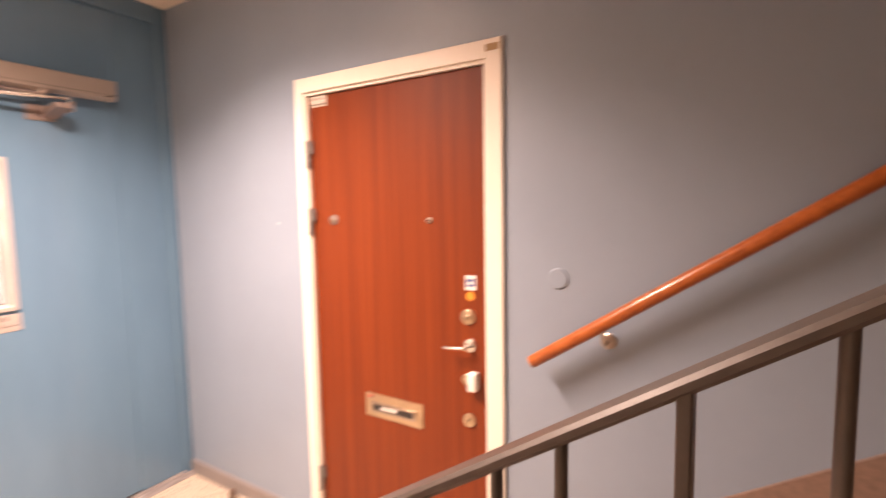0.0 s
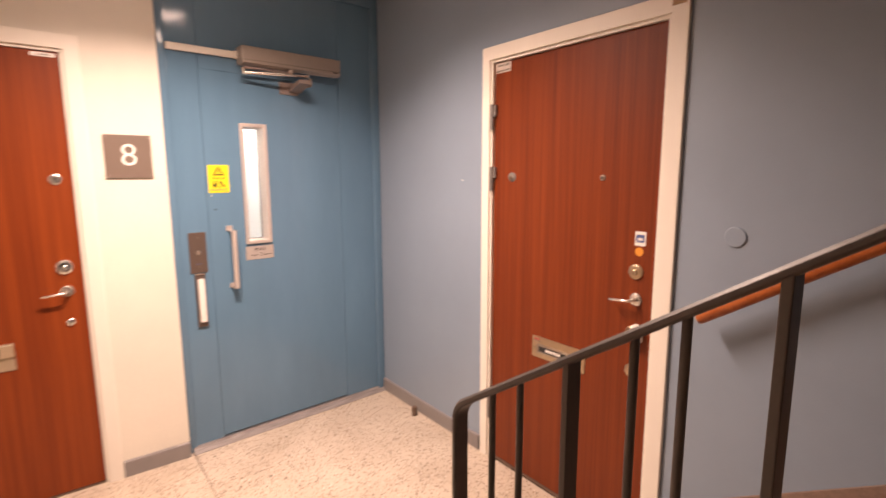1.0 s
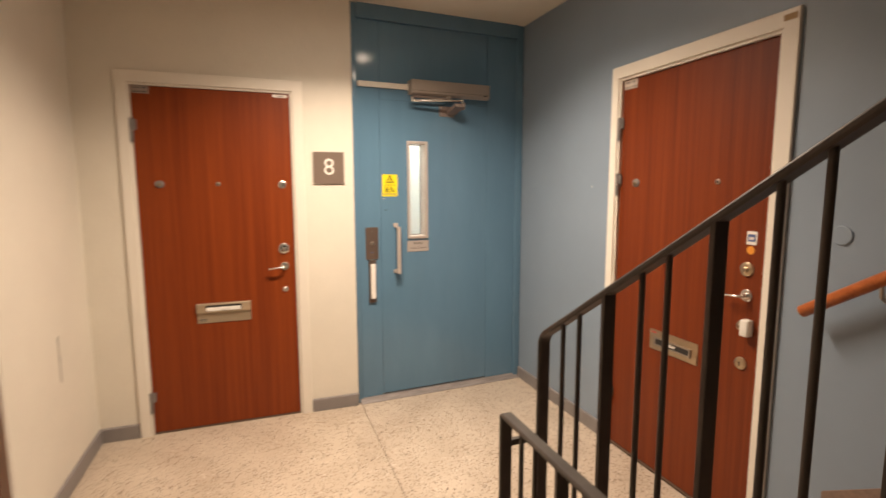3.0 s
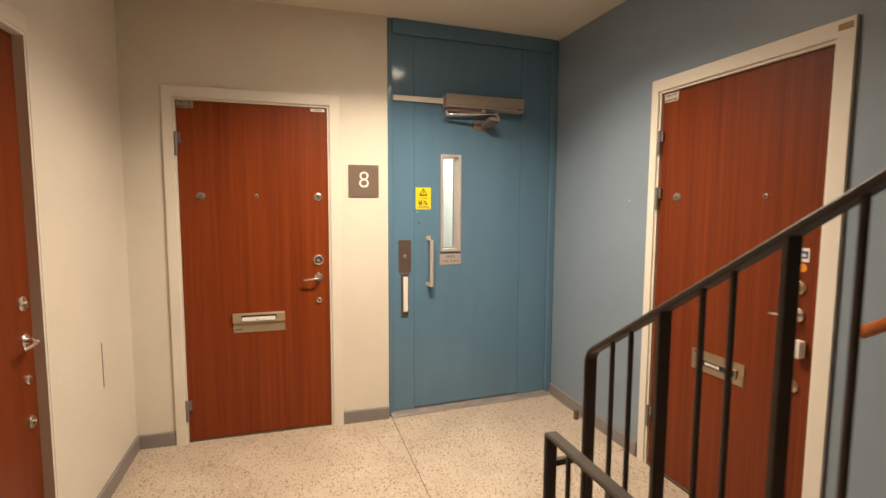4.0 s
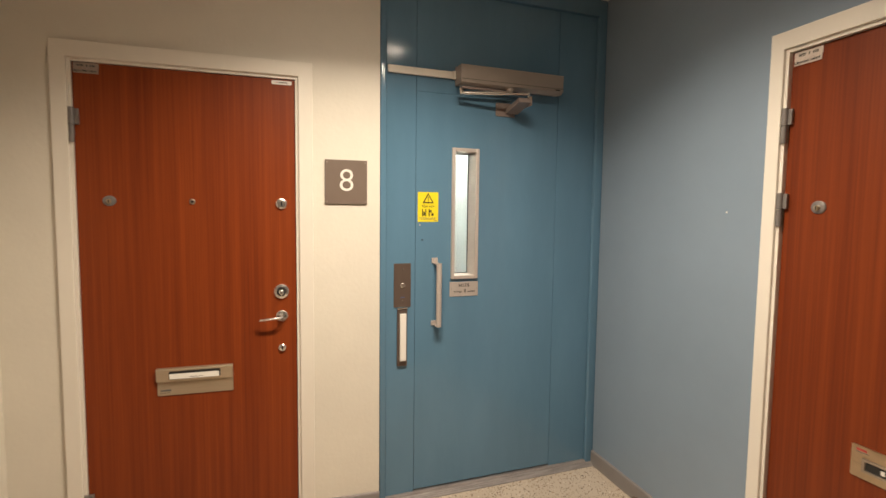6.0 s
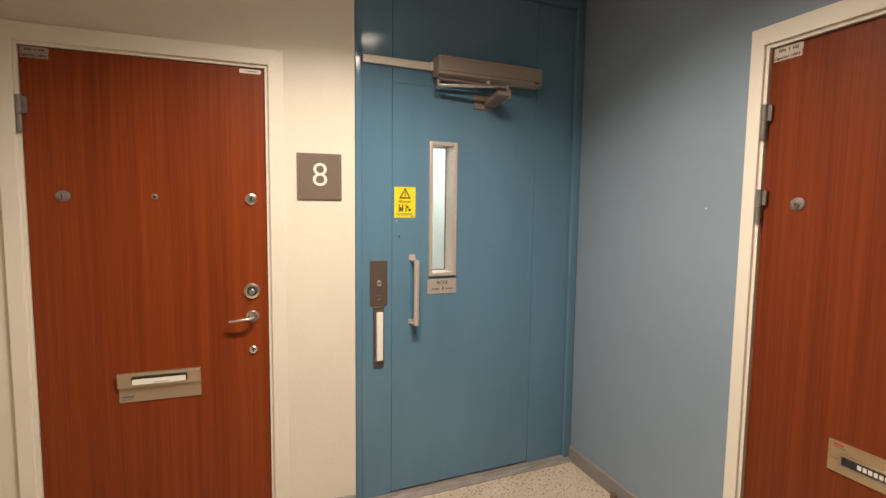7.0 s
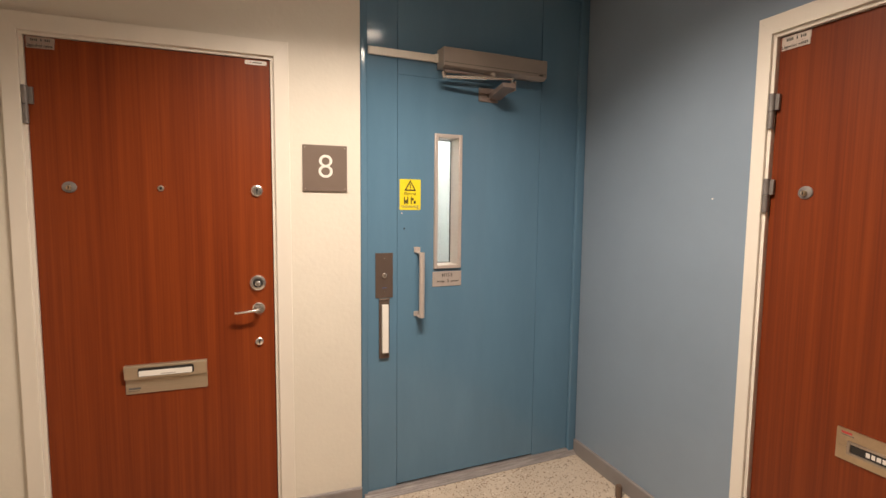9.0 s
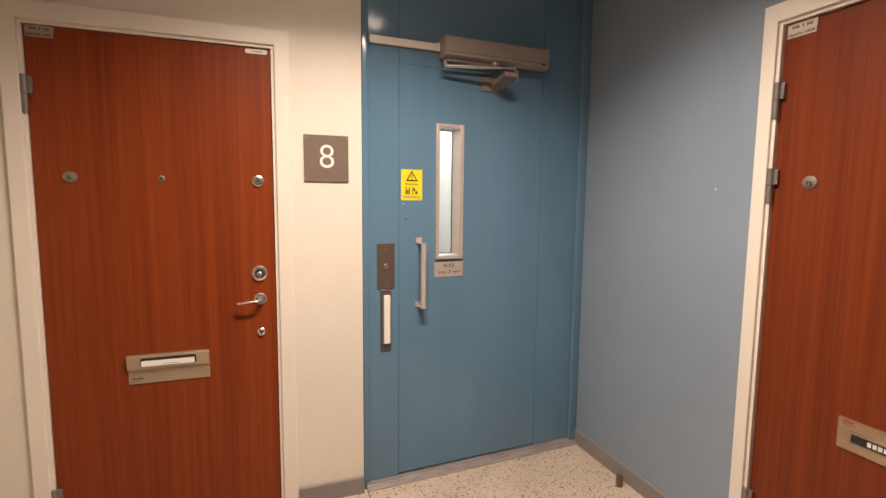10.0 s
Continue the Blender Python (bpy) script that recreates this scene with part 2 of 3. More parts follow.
def rounded(x0, x1, z0, z1, r, n=5):
    out = []
    for cx, cz, a0 in ((x1 - r, z1 - r, 0), (x0 + r, z1 - r, 90), (x0 + r, z0 + r, 180), (x1 - r, z0 + r, 270)):
        for k in range(n):
            a = radians(a0 + 90 * k / (n - 1))
            out.append((cx + r * math.cos(a), cz + r * math.sin(a)))
    return out


def part(name, bm, mat, parent=None, label=""):
    """Links a bmesh as one mesh object, under its parent."""
    me = bpy.data.meshes.new(name)
    bm.to_mesh(me)
    bm.free()
    me.materials.append(mat)
    for p in me.polygons:
        p.use_smooth = True
    me.set_sharp_from_angle(angle=radians(20))
    ob = new(name, me)
    ob.parent = parent
    if label:
        tagged(ob, label)
    return ob


def thing(name, m, label, category, group="", kind=""):
    """An Empty at the base of a thing, at the pose m."""
    ob = new(name)
    ob.empty_display_size = 0.1
    ob.matrix_world = m
    return tagged(ob, label, category, group, kind)


def structure(name, bm, mat, label, category):
    return tagged(part(name, bm, mat), label, category, kind="structure")


def lettering(name, words, size, x, y, z, mat, parent, spacing=1.0, bold=0.02):
    """Letters in Blender's own font, facing -y, centred at (x, z)."""
    cu = bpy.data.curves.new(name, "FONT")
    cu.body, cu.size, cu.extrude, cu.offset = words, size, 0.0004, bold * size
    cu.align_x, cu.align_y, cu.space_character = "CENTER", "CENTER", spacing
    tmp = new(name, cu)
    me = bpy.data.meshes.new_from_object(tmp.evaluated_get(bpy.context.evaluated_depsgraph_get()))
    bpy.data.objects.remove(tmp)
    bpy.data.curves.remove(cu)
    me.transform(pose(x, y, z, 90, 0, 0))
    me.materials.clear()
    me.materials.append(mat)
    ob = new(name, me)
    ob.parent = parent
    return ob


# ---- the plan ----
TOP = 2.65
WEST = pose(0, 0, 0, 0, 0, 90)
NORTH = pose(0, 0, 0)
SOUTH_Y = -2.80
LIFT_POSE = pose(-0.03, -1.28, 0, 0, 0, 93.13)

# Walls with their openings
bm = bmesh.new()
box(bm, -0.25, 0, -3.05, -2.532, 0, TOP)
box(bm, -0.25, 0, -1.66, -1.285, 0, TOP)
box(bm, -0.25, 0, -2.532, -1.66, 2.064, TOP)
structure("wall_west", bm, CREAM, "cream painted plaster wall beside the lift", "wall")
bm = bmesh.new()
box(bm, -1.6, 0.995, 0, 0.25, 0, 4.4)
box(bm, 1.889, 6.2, 0, 0.25, 0, 4.4)
box(bm, 0.995, 1.889, 0, 0.25, 2.058, 4.4)
structure("wall_north", bm, BLUEGREY, "blue-grey painted wall along the stairs", "wall")
bm = bmesh.new()
box(bm, 0, 1.045, -3.05, SOUTH_Y, 0, TOP)
box(bm, 1.92, 6.2, -3.05, SOUTH_Y, 0, TOP)
box(bm, 1.045, 1.92, -3.05, SOUTH_Y, 2.064, TOP)
structure("wall_south", bm, CREAM, "cream painted plaster wall with an entrance door", "wall")
# Unseen walls, added to close the place and keep the upper stairwell dark
structure("wall_east", block(6.0, 6.2, SOUTH_Y, 0, 0, 4.4), CREAM, "unseen plain cream wall added to close the landing", "wall")
structure("wall_lift_shaft", block(-1.6, -1.45, -1.28, 0, 0, TOP), CREAM, "unseen plain wall added behind the lift car", "wall")
structure("wall_stairwell", block(2.35, 6.0, -1.22, -1.10, TOP + 0.2, 4.4), CREAM, "unseen plain wall added above the landing ceiling", "wall")
structure("wall_stairwell_end", block(2.20, 2.35, -1.22, 0, TOP + 0.2, 4.4), CREAM, "unseen plain wall added to close the stairwell above", "wall")
bm = bmesh.new()
box(bm, -1.6, 2.35, -3.05, 0, TOP, TOP + 0.2)
box(bm, 2.35, 6.0, -3.05, -1.10, TOP, TOP + 0.2)
structure("ceiling", bm, CEIL, "off-white painted ceiling over the landing", "ceiling")
# Unseen cap over the stairwell, added to keep it dark
structure("ceiling_upper", block(2.2, 6.0, -1.22, 0, 4.4, 4.5), CEIL, "unseen plain ceiling added high over the stairs", "ceiling")

# Floor: two cast terrazzo bays with a narrow joint between them
floor = thing("floor", NORTH, "pale terrazzo floor with brown chips and a joint", "floor", kind="structure")
part("slab", block(-0.12, 6.0, SOUTH_Y, -1.2665, -0.15, 0.0, bevel=0.002), FLOOR, floor)
part("slab", block(-0.12, 6.0, -1.2630, 0.0, -0.15, 0.0, bevel=0.002), FLOOR, floor)
part("joint", block(-0.12, 6.0, -1.27, -1.256, -0.12, -0.0025), RUBBER, floor, "dark filled floor joint")


def skirting(m, length, height=0.085, label="grey painted skirting board along the wall"):
    """A skirting board along local x on a wall face at y = 0, with a rounded top."""
    bm = bmesh.new()
    prof = [(0, 0), (-0.013, 0), (-0.013, height - 0.008), (-0.010, height - 0.002), (-0.006, height), (0, height)]
    a = [bm.verts.new((0, y, z)) for y, z in prof]
    b = [bm.verts.new((length, y, z)) for y, z in prof]
    bm.faces.new(a)
    bm.faces.new(b[::-1])
    for i in range(len(prof)):
        j = (i + 1) % len(prof)
        bm.faces.new((a[i], b[i], b[j], a[j]))
    bmesh.ops.recalc_face_normals(bm, faces=bm.faces)
    ob = structure("baseboard", bm, BASE, label, "skirting board")
    ob.matrix_world = m
    return ob


skirting(pose(0, -2.80, 0, 0, 0, 90), 0.205)
skirting(pose(0, -1.590, 0, 0, 0, 90), 0.305)
skirting(pose(1.02, SOUTH_Y, 0, 0, 0, 180), 1.007)
skirting(pose(6.0, SOUTH_Y, 0, 0, 0, 180), 4.05)
skirting(pose(-0.09, 0, 0), 1.014)
skirting(pose(1.958, 0, 0), 0.20)


# ---- apartment doors ----
def lock_rose(name, x, z, r, parent, mat, label, hole="", oval=1.0, depth=0.010):
    ob = part(name, lathe(bmesh.new(), x, z, [(0.0, r), (-depth * 0.4, r), (-depth * 0.72, r * 0.94), (-depth * 0.92, r * 0.80), (-depth, r * 0.62), (-depth - 0.0006, r * 0.45)], sx=oval), mat, parent, label)
    if hole == "key":
        bm = lathe(bmesh.new(), x, z + 0.004, [(-depth - 0.0005, 0.0045), (-depth - 0.0018, 0.0045)], 14)
        box(bm, x - 0.002, x + 0.002, -depth - 0.0018, -depth - 0.0005, z - 0.011, z + 0.002)
        part("keyhole", bm, DARK, ob)
    if hole == "cylinder":
        part("cylinder_core", lathe(bmesh.new(), x, z - r * 0.1, [(-depth, r * 0.42), (-depth - 0.007, r * 0.42), (-depth - 0.009, r * 0.34)], 20), BRASS, ob)
        part("keyway", block(x - 0.0015, x + 0.0015, -depth - 0.0102, -depth - 0.0088, z - r * 0.1 - 0.006, z - r * 0.1 + 0.006), DARK, ob)
    if hole == "recess":
        part("dark_ring", lathe(bmesh.new(), x, z, [(-depth + 0.001, r * 0.62), (-depth - 0.0018, r * 0.60)], 24), DARK, ob)
        part("cylinder_core", lathe(bmesh.new(), x, z - 0.002, [(-depth, r * 0.34), (-depth - 0.010, r * 0.34), (-depth - 0.012, r * 0.26)], 20), CHROME, ob)
        part("thumb_pin", block(x - 0.003, x + 0.003, -depth - 0.017, -depth - 0.010, z - 0.022, z + 0.004, bevel=0.001), CHROME, ob)
    return ob


def lever(x, z, parent, length=0.093):
    """A door handle: round rose, neck and a lever to the left."""
    h = part("handle", lathe(bmesh.new(), x, z, [(0, 0.026), (-0.005, 0.026), (-0.009, 0.022), (-0.009, 0.011), (-0.03, 0.010)]), CHROME, parent, "chrome lever handle")
    pts = [(x, -0.026, z), (x, -0.036, z - 0.001), (x - 0.010, -0.044, z - 0.002), (x - 0.03, -0.047, z - 0.003), (x - 0.060, -0.046, z - 0.006), (x - length + 0.012, -0.042, z - 0.009), (x - length, -0.036, z - 0.010)]
    part("lever", tube(bmesh.new(), pts, 0.0062, 20, 0.9), CHROME, h)
    for dx in (-0.016, 0.016):
        part("screw", lathe(bmesh.new(), x + dx, z, [(-0.007, 0.0036), (-0.0102, 0.0032)], 10), DARK, h)
    return h


def hinge(x, z0, z1, parent):
    """A lift-off hinge: two stacked knuckles and two leaves."""
    mid = (z0 + z1) / 2
    bm = bmesh.new()
    tube(bm, [(x, -0.006, z0), (x, -0.006, mid - 0.001)], 0.0095, 20)
    tube(bm, [(x, -0.006, mid + 0.001), (x, -0.006, z1)], 0.0105, 20)
    h = part("hinge", bm, HINGE, parent, "grey steel lift-off hinge")
    part("hinge_leaf", block(x, x + 0.024, -0.0045, 0.006, mid + 0.003, z1 - 0.004, bevel=0.001), HINGE, h)
    return h


def eased(bm, width):
    """Rounds the long edges of a board."""
    bmesh.ops.bevel(bm, geom=[e for e in bm.edges if e.is_manifold and e.calc_face_angle() > 0.5 and e.calc_length() > 0.1], offset=width, segments=2, profile=0.5, affect="EDGES")
    return bm


def apartment_door(m, width, top, sink, label, arch=(0.064, 0.064), veneer=VENEER, head=0.061, thick=0.016):
    """Leaf, lining and casing. Local x from the leaf's left edge, y into the wall, wall face at y = 0."""
    d = thing("apartment_door", m, label, "door", "apartment doors")
    leaf = part("leaf", block(0.0, width, sink, sink + 0.045, 0.012, top, bevel=0.0025), veneer, d, "reddish mahogany veneer door leaf")
    part("threshold", block(-0.012, width + 0.012, 0.004, 0.24, 0.0, 0.009), RUBBER, d)
    gap = 0.0015
    for name, x0, x1 in (("jamb", -0.0245, -gap), ("jamb", width + 0.0015, width + 0.0235)):
        part(name, block(x0 + (0.0108 if x0 < 0 else 0.0), x1 - (0.0 if x0 < 0 else 0.0098), -0.0045, 0.10, 0.0, top + gap), TRIM, d)
    part("head_jamb", block(-0.0137, width + 0.0137, -0.0045, 0.10, top + gap, top + 0.0137), TRIM, d)
    part("rebate", block(-0.02, width + 0.02, sink + 0.047, sink + 0.075, 0.01, top + 0.003), DARK, d)
    o = 0.014
    a, b = arch
    h = top + o + head
    f = -thick
    bm = plate(bmesh.new(), [(-o - a, 0.0), (-o, 0.0), (-o, top + o), (-o - a, h)], f, -0.0005)
    part("casing", eased(bm, 0.003), TRIM, d, "cream painted casing board")
    bm = plate(bmesh.new(), [(width + o, 0.0), (width + o + b, 0.0), (width + o + b, h), (width + o, top + o)], f, -0.0005)
    part("casing", eased(bm, 0.003), TRIM, d, "cream painted casing board")
    bm = plate(bmesh.new(), [(-o + 0.0003, top + o), (width + o - 0.0003, top + o), (width + o + b - 0.0005, h), (-o - a + 0.0005, h)], f, -0.0005)
    part("casing", eased(bm, 0.003), TRIM, d, "cream painted casing board")
    return d


def shifted(ob, sink):
    """Sets a fitting back with its leaf."""
    ob.location.y += sink
    return ob


# Door beside the lift
S1 = 0.005
door = apartment_door(pose(0, -2.520, 0, 0, 0, 90), 0.850, 2.053, S1, "closed mahogany veneer apartment door with steel mail slot", (0.056, 0.062), VENEER, 0.064)
lk = [
    lock_rose("lock", 0.115, 1.503, 0.0215, door, HINGE, "oval cylinder lock", "cylinder", 1.14, 0.006),
    lock_rose("peephole", 0.424, 1.505, 0.012, door, NICKEL, "small peephole", "", 1.0, 0.006),
    lock_rose("lock", 0.788, 1.502, 0.025, door, CHROME, "round chrome keyhole plate", "key"),
    lock_rose("lock", 0.784, 1.103, 0.034, door, CHROME, "large chrome lock with dark ring", "recess"),
    lock_rose("lock", 0.785, 0.842, 0.0175, door, CHROME, "small chrome keyhole rose", "key"),
    lever(0.785, 0.990, door),
    hinge(-0.004, 1.735, 1.872, door),
    hinge(-0.004, 0.138, 0.266, door),
]
part("lens", lathe(bmesh.new(), 0.424, 1.505, [(-0.006, 0.006), (-0.0085, 0.005)], 16), DARK, lk[1])


def mail_flap(x0, x1, z0, z1, parent):
    """Satin steel mail slot with a hooded upper flap, a name slot with a paper and a lower plate."""
    s = part("mail_slot", plate(bmesh.new(), rounded(x0 + 0.002, x1, z0, z0 + 0.075, 0.004), -0.004, 0.0), MAILSTEEL, parent, "satin steel mail slot")
    zt = z0 + 0.062
    bm = bmesh.new()
    prof = [(-0.003, zt), (-0.014, zt + 0.002), (-0.020, z1 - 0.006), (-0.017, z1), (-0.001, z1)]
    a = [bm.verts.new((x0, y, z)) for y, z in prof]
    b = [bm.verts.new((x1, y, z)) for y, z in prof]
    bm.faces.new(a)
    bm.faces.new(b[::-1])
    for i in range(len(prof)):
        j = (i + 1) % len(prof)
        bm.faces.new((a[i], b[i], b[j], a[j]))
    bmesh.ops.recalc_face_normals(bm, faces=bm.faces)
    hood = part("flap", bm, MAILSTEEL, s)
    lx0, lx1 = x0 + 0.05, x1 - 0.05
    part("name_slot", plate(bmesh.new(), rounded(lx0, lx1, zt + 0.012, z1 - 0.012, 0.008), -0.0215, -0.016), DARK, hood)
    part("name_paper", plate(bmesh.new(), rounded(lx0 + 0.003, lx1 - 0.006, zt + 0.014, z1 - 0.023, 0.002), -0.0235, -0.02), PAPER, hood, "white paper strip in the slot")
    part("print_bar", block((lx0 + lx1) / 2 - 0.02, (lx0 + lx1) / 2 + 0.035, -0.0240, -0.0233, zt + 0.0195, zt + 0.0215), GREYINK, hood)
    part("groove", block(x0 + 0.03, x1 - 0.03, -0.0055, -0.003, z0 + 0.052, z0 + 0.055), BRASS, s)
    part("maker_mark", block(x0 + 0.012, x0 + 0.055, -0.0046, -0.0038, z0 + 0.018, z0 + 0.026), GREYINK, s)
    part("maker_mark", block(x0 + 0.010, x0 + 0.05, -0.0046, -0.0038, z0 + 0.011, z0 + 0.0135), GREYINK, s)
    return s


lk.append(mail_flap(0.268, 0.573, 0.663, 0.785, door))


def number_tag(x0, z0, x1, z1, parent, mat=None):
    """Two small plates one above the other, with plain bars of print."""
    zm = z0 + 0.45 * (z1 - z0)
    t = part("number_tag", block(x0, x1, -0.002, 0.0, zm + 0.0005, z1), mat, parent, "small pale number plate")
    low = part("lower_plate", block(x0, x1 - 0.002, -0.0025, -0.0002, z0, zm - 0.0005), mat, t)
    w = x1 - x0
    for a in (0.16, 0.225, 0.29, 0.355, 0.51, 0.66, 0.735, 0.80):
        part("print_bar", block(x0 + a * w, x0 + (a + 0.04) * w, -0.0026, -0.0019, zm + 0.0075, z1 - 0.0075), INK, t)
    lettering("words", "Lägenhet nr", 0.0145, x0 + 0.36 * w, -0.0027, z0 + 0.0095, INK, low, bold=0.01)
    for a in (0.70, 0.76, 0.82, 0.88):
        part("print_bar", block(x0 + a * w, x0 + (a + 0.035) * w, -0.0031, -0.0024, z0 + 0.0055, zm - 0.0065), INK, low)
    return t


lk.append(number_tag(0.006, 2.010, 0.094, 2.051, door, DULLTAG))
pl = part("door_label", plate(bmesh.new(), rounded(0.752, 0.838, 2.029, 2.046, 0.005), -0.003, 0.0), WHITE, door, "small rounded white label")
part("print_bar", block(0.782, 0.82, -0.0036, -0.0028, 2.0355, 2.0395), GREYINK, pl)
part("print_dot", lathe(bmesh.new(), 0.775, 2.0375, [(-0.0028, 0.0025), (-0.0036, 0.0025)], 10), REDINK, pl)
lk.append(pl)
for ob in lk:
    if ob.name.split(".")[0] != "hinge":
        shifted(ob, S1)

# Door on the blue-grey wall
S2 = 0.010
door2 = apartment_door(pose(1.006, 0, 0), 0.876, 2.048, S2, "closed mahogany veneer apartment door on the blue wall", (0.052, 0.063), VENEER_DIMMED, 0.063)
lk = [
    lock_rose("lock", 0.125, 1.504, 0.022, door2, HINGE, "oval cylinder lock", "cylinder", 1.14, 0.006),
    lock_rose("peephole", 0.630, 1.503, 0.012, door2, NICKEL, "small peephole", "", 1.0, 0.006),
    lock_rose("lock", 0.797, 1.143, 0.030, door2, BRASS, "round brass cylinder lock", "cylinder"),
    lever(0.803, 1.034, door2),
    lock_rose("lock", 0.798, 0.743, 0.027, door2, BRASS, "round brass keyhole rose", "key"),
    hinge(-0.004, 1.733, 1.855, door2),
    hinge(-0.004, 1.436, 1.556, door2),
    hinge(-0.004, 0.225, 0.345, door2),
]
part("lens", lathe(bmesh.new(), 0.630, 1.503, [(-0.006, 0.006), (-0.0085, 0.005)], 16), DARK, lk[1])
bolt = lock_rose("security_lock", 0.790, 0.902, 0.022, door2, BRASS, "brass lock with a white cover", "cylinder")
part("cover", block(0.806, 0.842, -0.036, 0.0, 0.868, 0.938, bevel=0.006, segments=3), WHITE, bolt, "white plastic lock cover")
lk.append(bolt)
st = part("sticker", plate(bmesh.new(), rounded(0.786, 0.830, 1.245, 1.300, 0.003), -0.001, 0.0), WHITE, door2, "white and blue warning sticker")
part("print", block(0.791, 0.825, -0.0016, -0.0008, 1.258, 1.288), STICKERBLUE, st)
part("print", block(0.799, 0.817, -0.0022, -0.0014, 1.266, 1.276), WHITE, st)
lk.append(st)
lk.append(part("sticker", lathe(bmesh.new(), 0.806, 1.222, [(0, 0.017), (-0.001, 0.017)], 20), ORANGE, door2, "round orange sticker"))
lk.append(number_tag(0.008, 1.999, 0.106, 2.0445, door2, PALETAG))


def mail_window(x0, x1, z0, z1, parent):
    """Pale brass mail slot with a raised frame, a dark name strip and a pull in its opening."""
    s = part("mail_slot", plate(bmesh.new(), rounded(x0, x1, z0, z1, 0.004), -0.004, 0.0), BRASS, parent, "pale brass mail slot")
    part("lower_flap", plate(bmesh.new(), rounded(x0 + 0.004, x1 - 0.004, z0 + 0.003, z0 + 0.045, 0.006), -0.0065, -0.003), BRASS, s)
    fx0, fx1, fz0, fz1 = x0 + 0.035, x1 - 0.035, z0 + 0.025, z0 + 0.068
    bm = bmesh.new()
    box(bm, fx0, fx1, -0.013, -0.004, fz0, fz0 + 0.008, 0.002)
    box(bm, fx0, fx1, -0.013, -0.004, fz1 - 0.008, fz1, 0.002)
    box(bm, fx0, fx0 + 0.010, -0.0125, -0.004, fz0 + 0.003, fz1 - 0.003, 0.002)
    box(bm, fx1 - 0.010, fx1, -0.0125, -0.004, fz0 + 0.003, fz1 - 0.003, 0.002)
    fr = part("name_frame", bm, NICKEL, s, "raised satin frame")
    part("name_strip", block(fx0 + 0.009, fx1 - 0.009, -0.0085, -0.004, fz0 + 0.007, fz1 - 0.007), DARK, fr, "dark name strip with pale bars")
    x = fx0 + 0.052
    for w in (0.013, 0.012, 0.013, 0.012, 0.012, 0.013):
        part("print_bar", block(x, x + w - 0.002, -0.0092, -0.0084, fz0 + 0.014, fz1 - 0.015), WHITE, fr)
        x += w + 0.002
    part("maker_mark", block(x0 + 0.014, x0 + 0.044, -0.0047, -0.0038, z1 - 0.016, z1 - 0.009), REDINK, s)
    part("maker_mark", block(x0 + 0.014, x0 + 0.05, -0.0047, -0.0038, z1 - 0.021, z1 - 0.0185), GREYINK, s)
    return s


lk.append(mail_window(0.281, 0.581, 0.655, 0.757, door2))
for ob in lk:
    if ob.name.split(".")[0] != "hinge":
        shifted(ob, S2)
tn = part("casing_label", block(0.893, 0.943, -0.0178, -0.0159, 2.084, 2.107), TAN, door2, "worn tan paper label")

# Door on the cream side wall
S3 = 0.03
door3 = apartment_door(pose(1.905, SOUTH_Y, 0, 0, 0, 180), 0.850, 2.053, S3, "closed mahogany veneer apartment door on the side wall", (0.012, 0.012), VENEER_DIMMED, 0.061, 0.008)
lk = [
    lock_rose("lock", 0.785, 1.10, 0.028, door3, CHROME, "round chrome cylinder lock", "cylinder"),
    lever(0.785, 0.965, door3),
    lock_rose("lock", 0.785, 0.82, 0.018, door3, CHROME, "small chrome keyhole rose", "key"),
    lock_rose("lock", 0.79, 0.66, 0.024, door3, NICKEL, "satin steel lower lock", "cylinder"),
]
for ob in lk:
    shifted(ob, S3)


# ---- lift front ----
lift = thing("lift_door", LIFT_POSE, "blue gloss-painted lift door with a narrow window", "lift door")
part("frame_post", block(0.0, 0.0315, -0.012, 0.05, 0.0, TOP, bevel=0.006, segments=4), LIFT, lift)
part("frame_post", block(1.228, 1.283, -0.018, 0.05, 0.0, TOP, bevel=0.008, segments=4), LIFT, lift)
part("lintel", block(0.0318, 1.2277, -0.022, 0.05, 2.557, TOP, bevel=0.002), LIFT, lift)
part("side_panel", block(0.033, 0.1805, 0.0, 0.03, 0.03, 2.556, bevel=0.0012), LIFT, lift)
part("side_panel", block(0.9885, 1.2265, 0.0, 0.03, 0.03, 2.556, bevel=0.0012), LIFT, lift)
part("transom_panel", block(0.1825, 0.9865, 0.001, 0.03, 2.0626, 2.556, bevel=0.0012), LIFT, lift)
WX0, WX1, WZ0, WZ1 = 0.381, 0.512, 1.14, 1.79
bm = bmesh.new()
gx = [0.1825, WX0, WX1, 0.9865]
gz = [0.039, WZ0, WZ1, 2.062]
grid = {}
for side, y in (("f", 0.002), ("b", 0.042)):
    for i, x in enumerate(gx):
        for j, z in enumerate(gz):
            grid[side, i, j] = bm.verts.new((x, y, z))
for i in range(3):
    for j in range(3):
        if (i, j) == (1, 1):
            continue
        for side in "fb":
            bm.faces.new([grid[side, a, b] for a, b in ((i, j), (i + 1, j), (i + 1, j + 1), (i, j + 1))])
rim = [(0, 0), (3, 0), (3, 3), (0, 3)]
for a, b in zip(rim, rim[1:] + rim[:1]):
    n = 3
    steps = [(a[0] + (b[0] - a[0]) * k // n, a[1] + (b[1] - a[1]) * k // n) for k in range(n + 1)]
    for p, q in zip(steps, steps[1:]):
        bm.faces.new((grid["f", *p], grid["f", *q], grid["b", *q], grid["b", *p]))
hole = [(1, 1), (2, 1), (2, 2), (1, 2)]
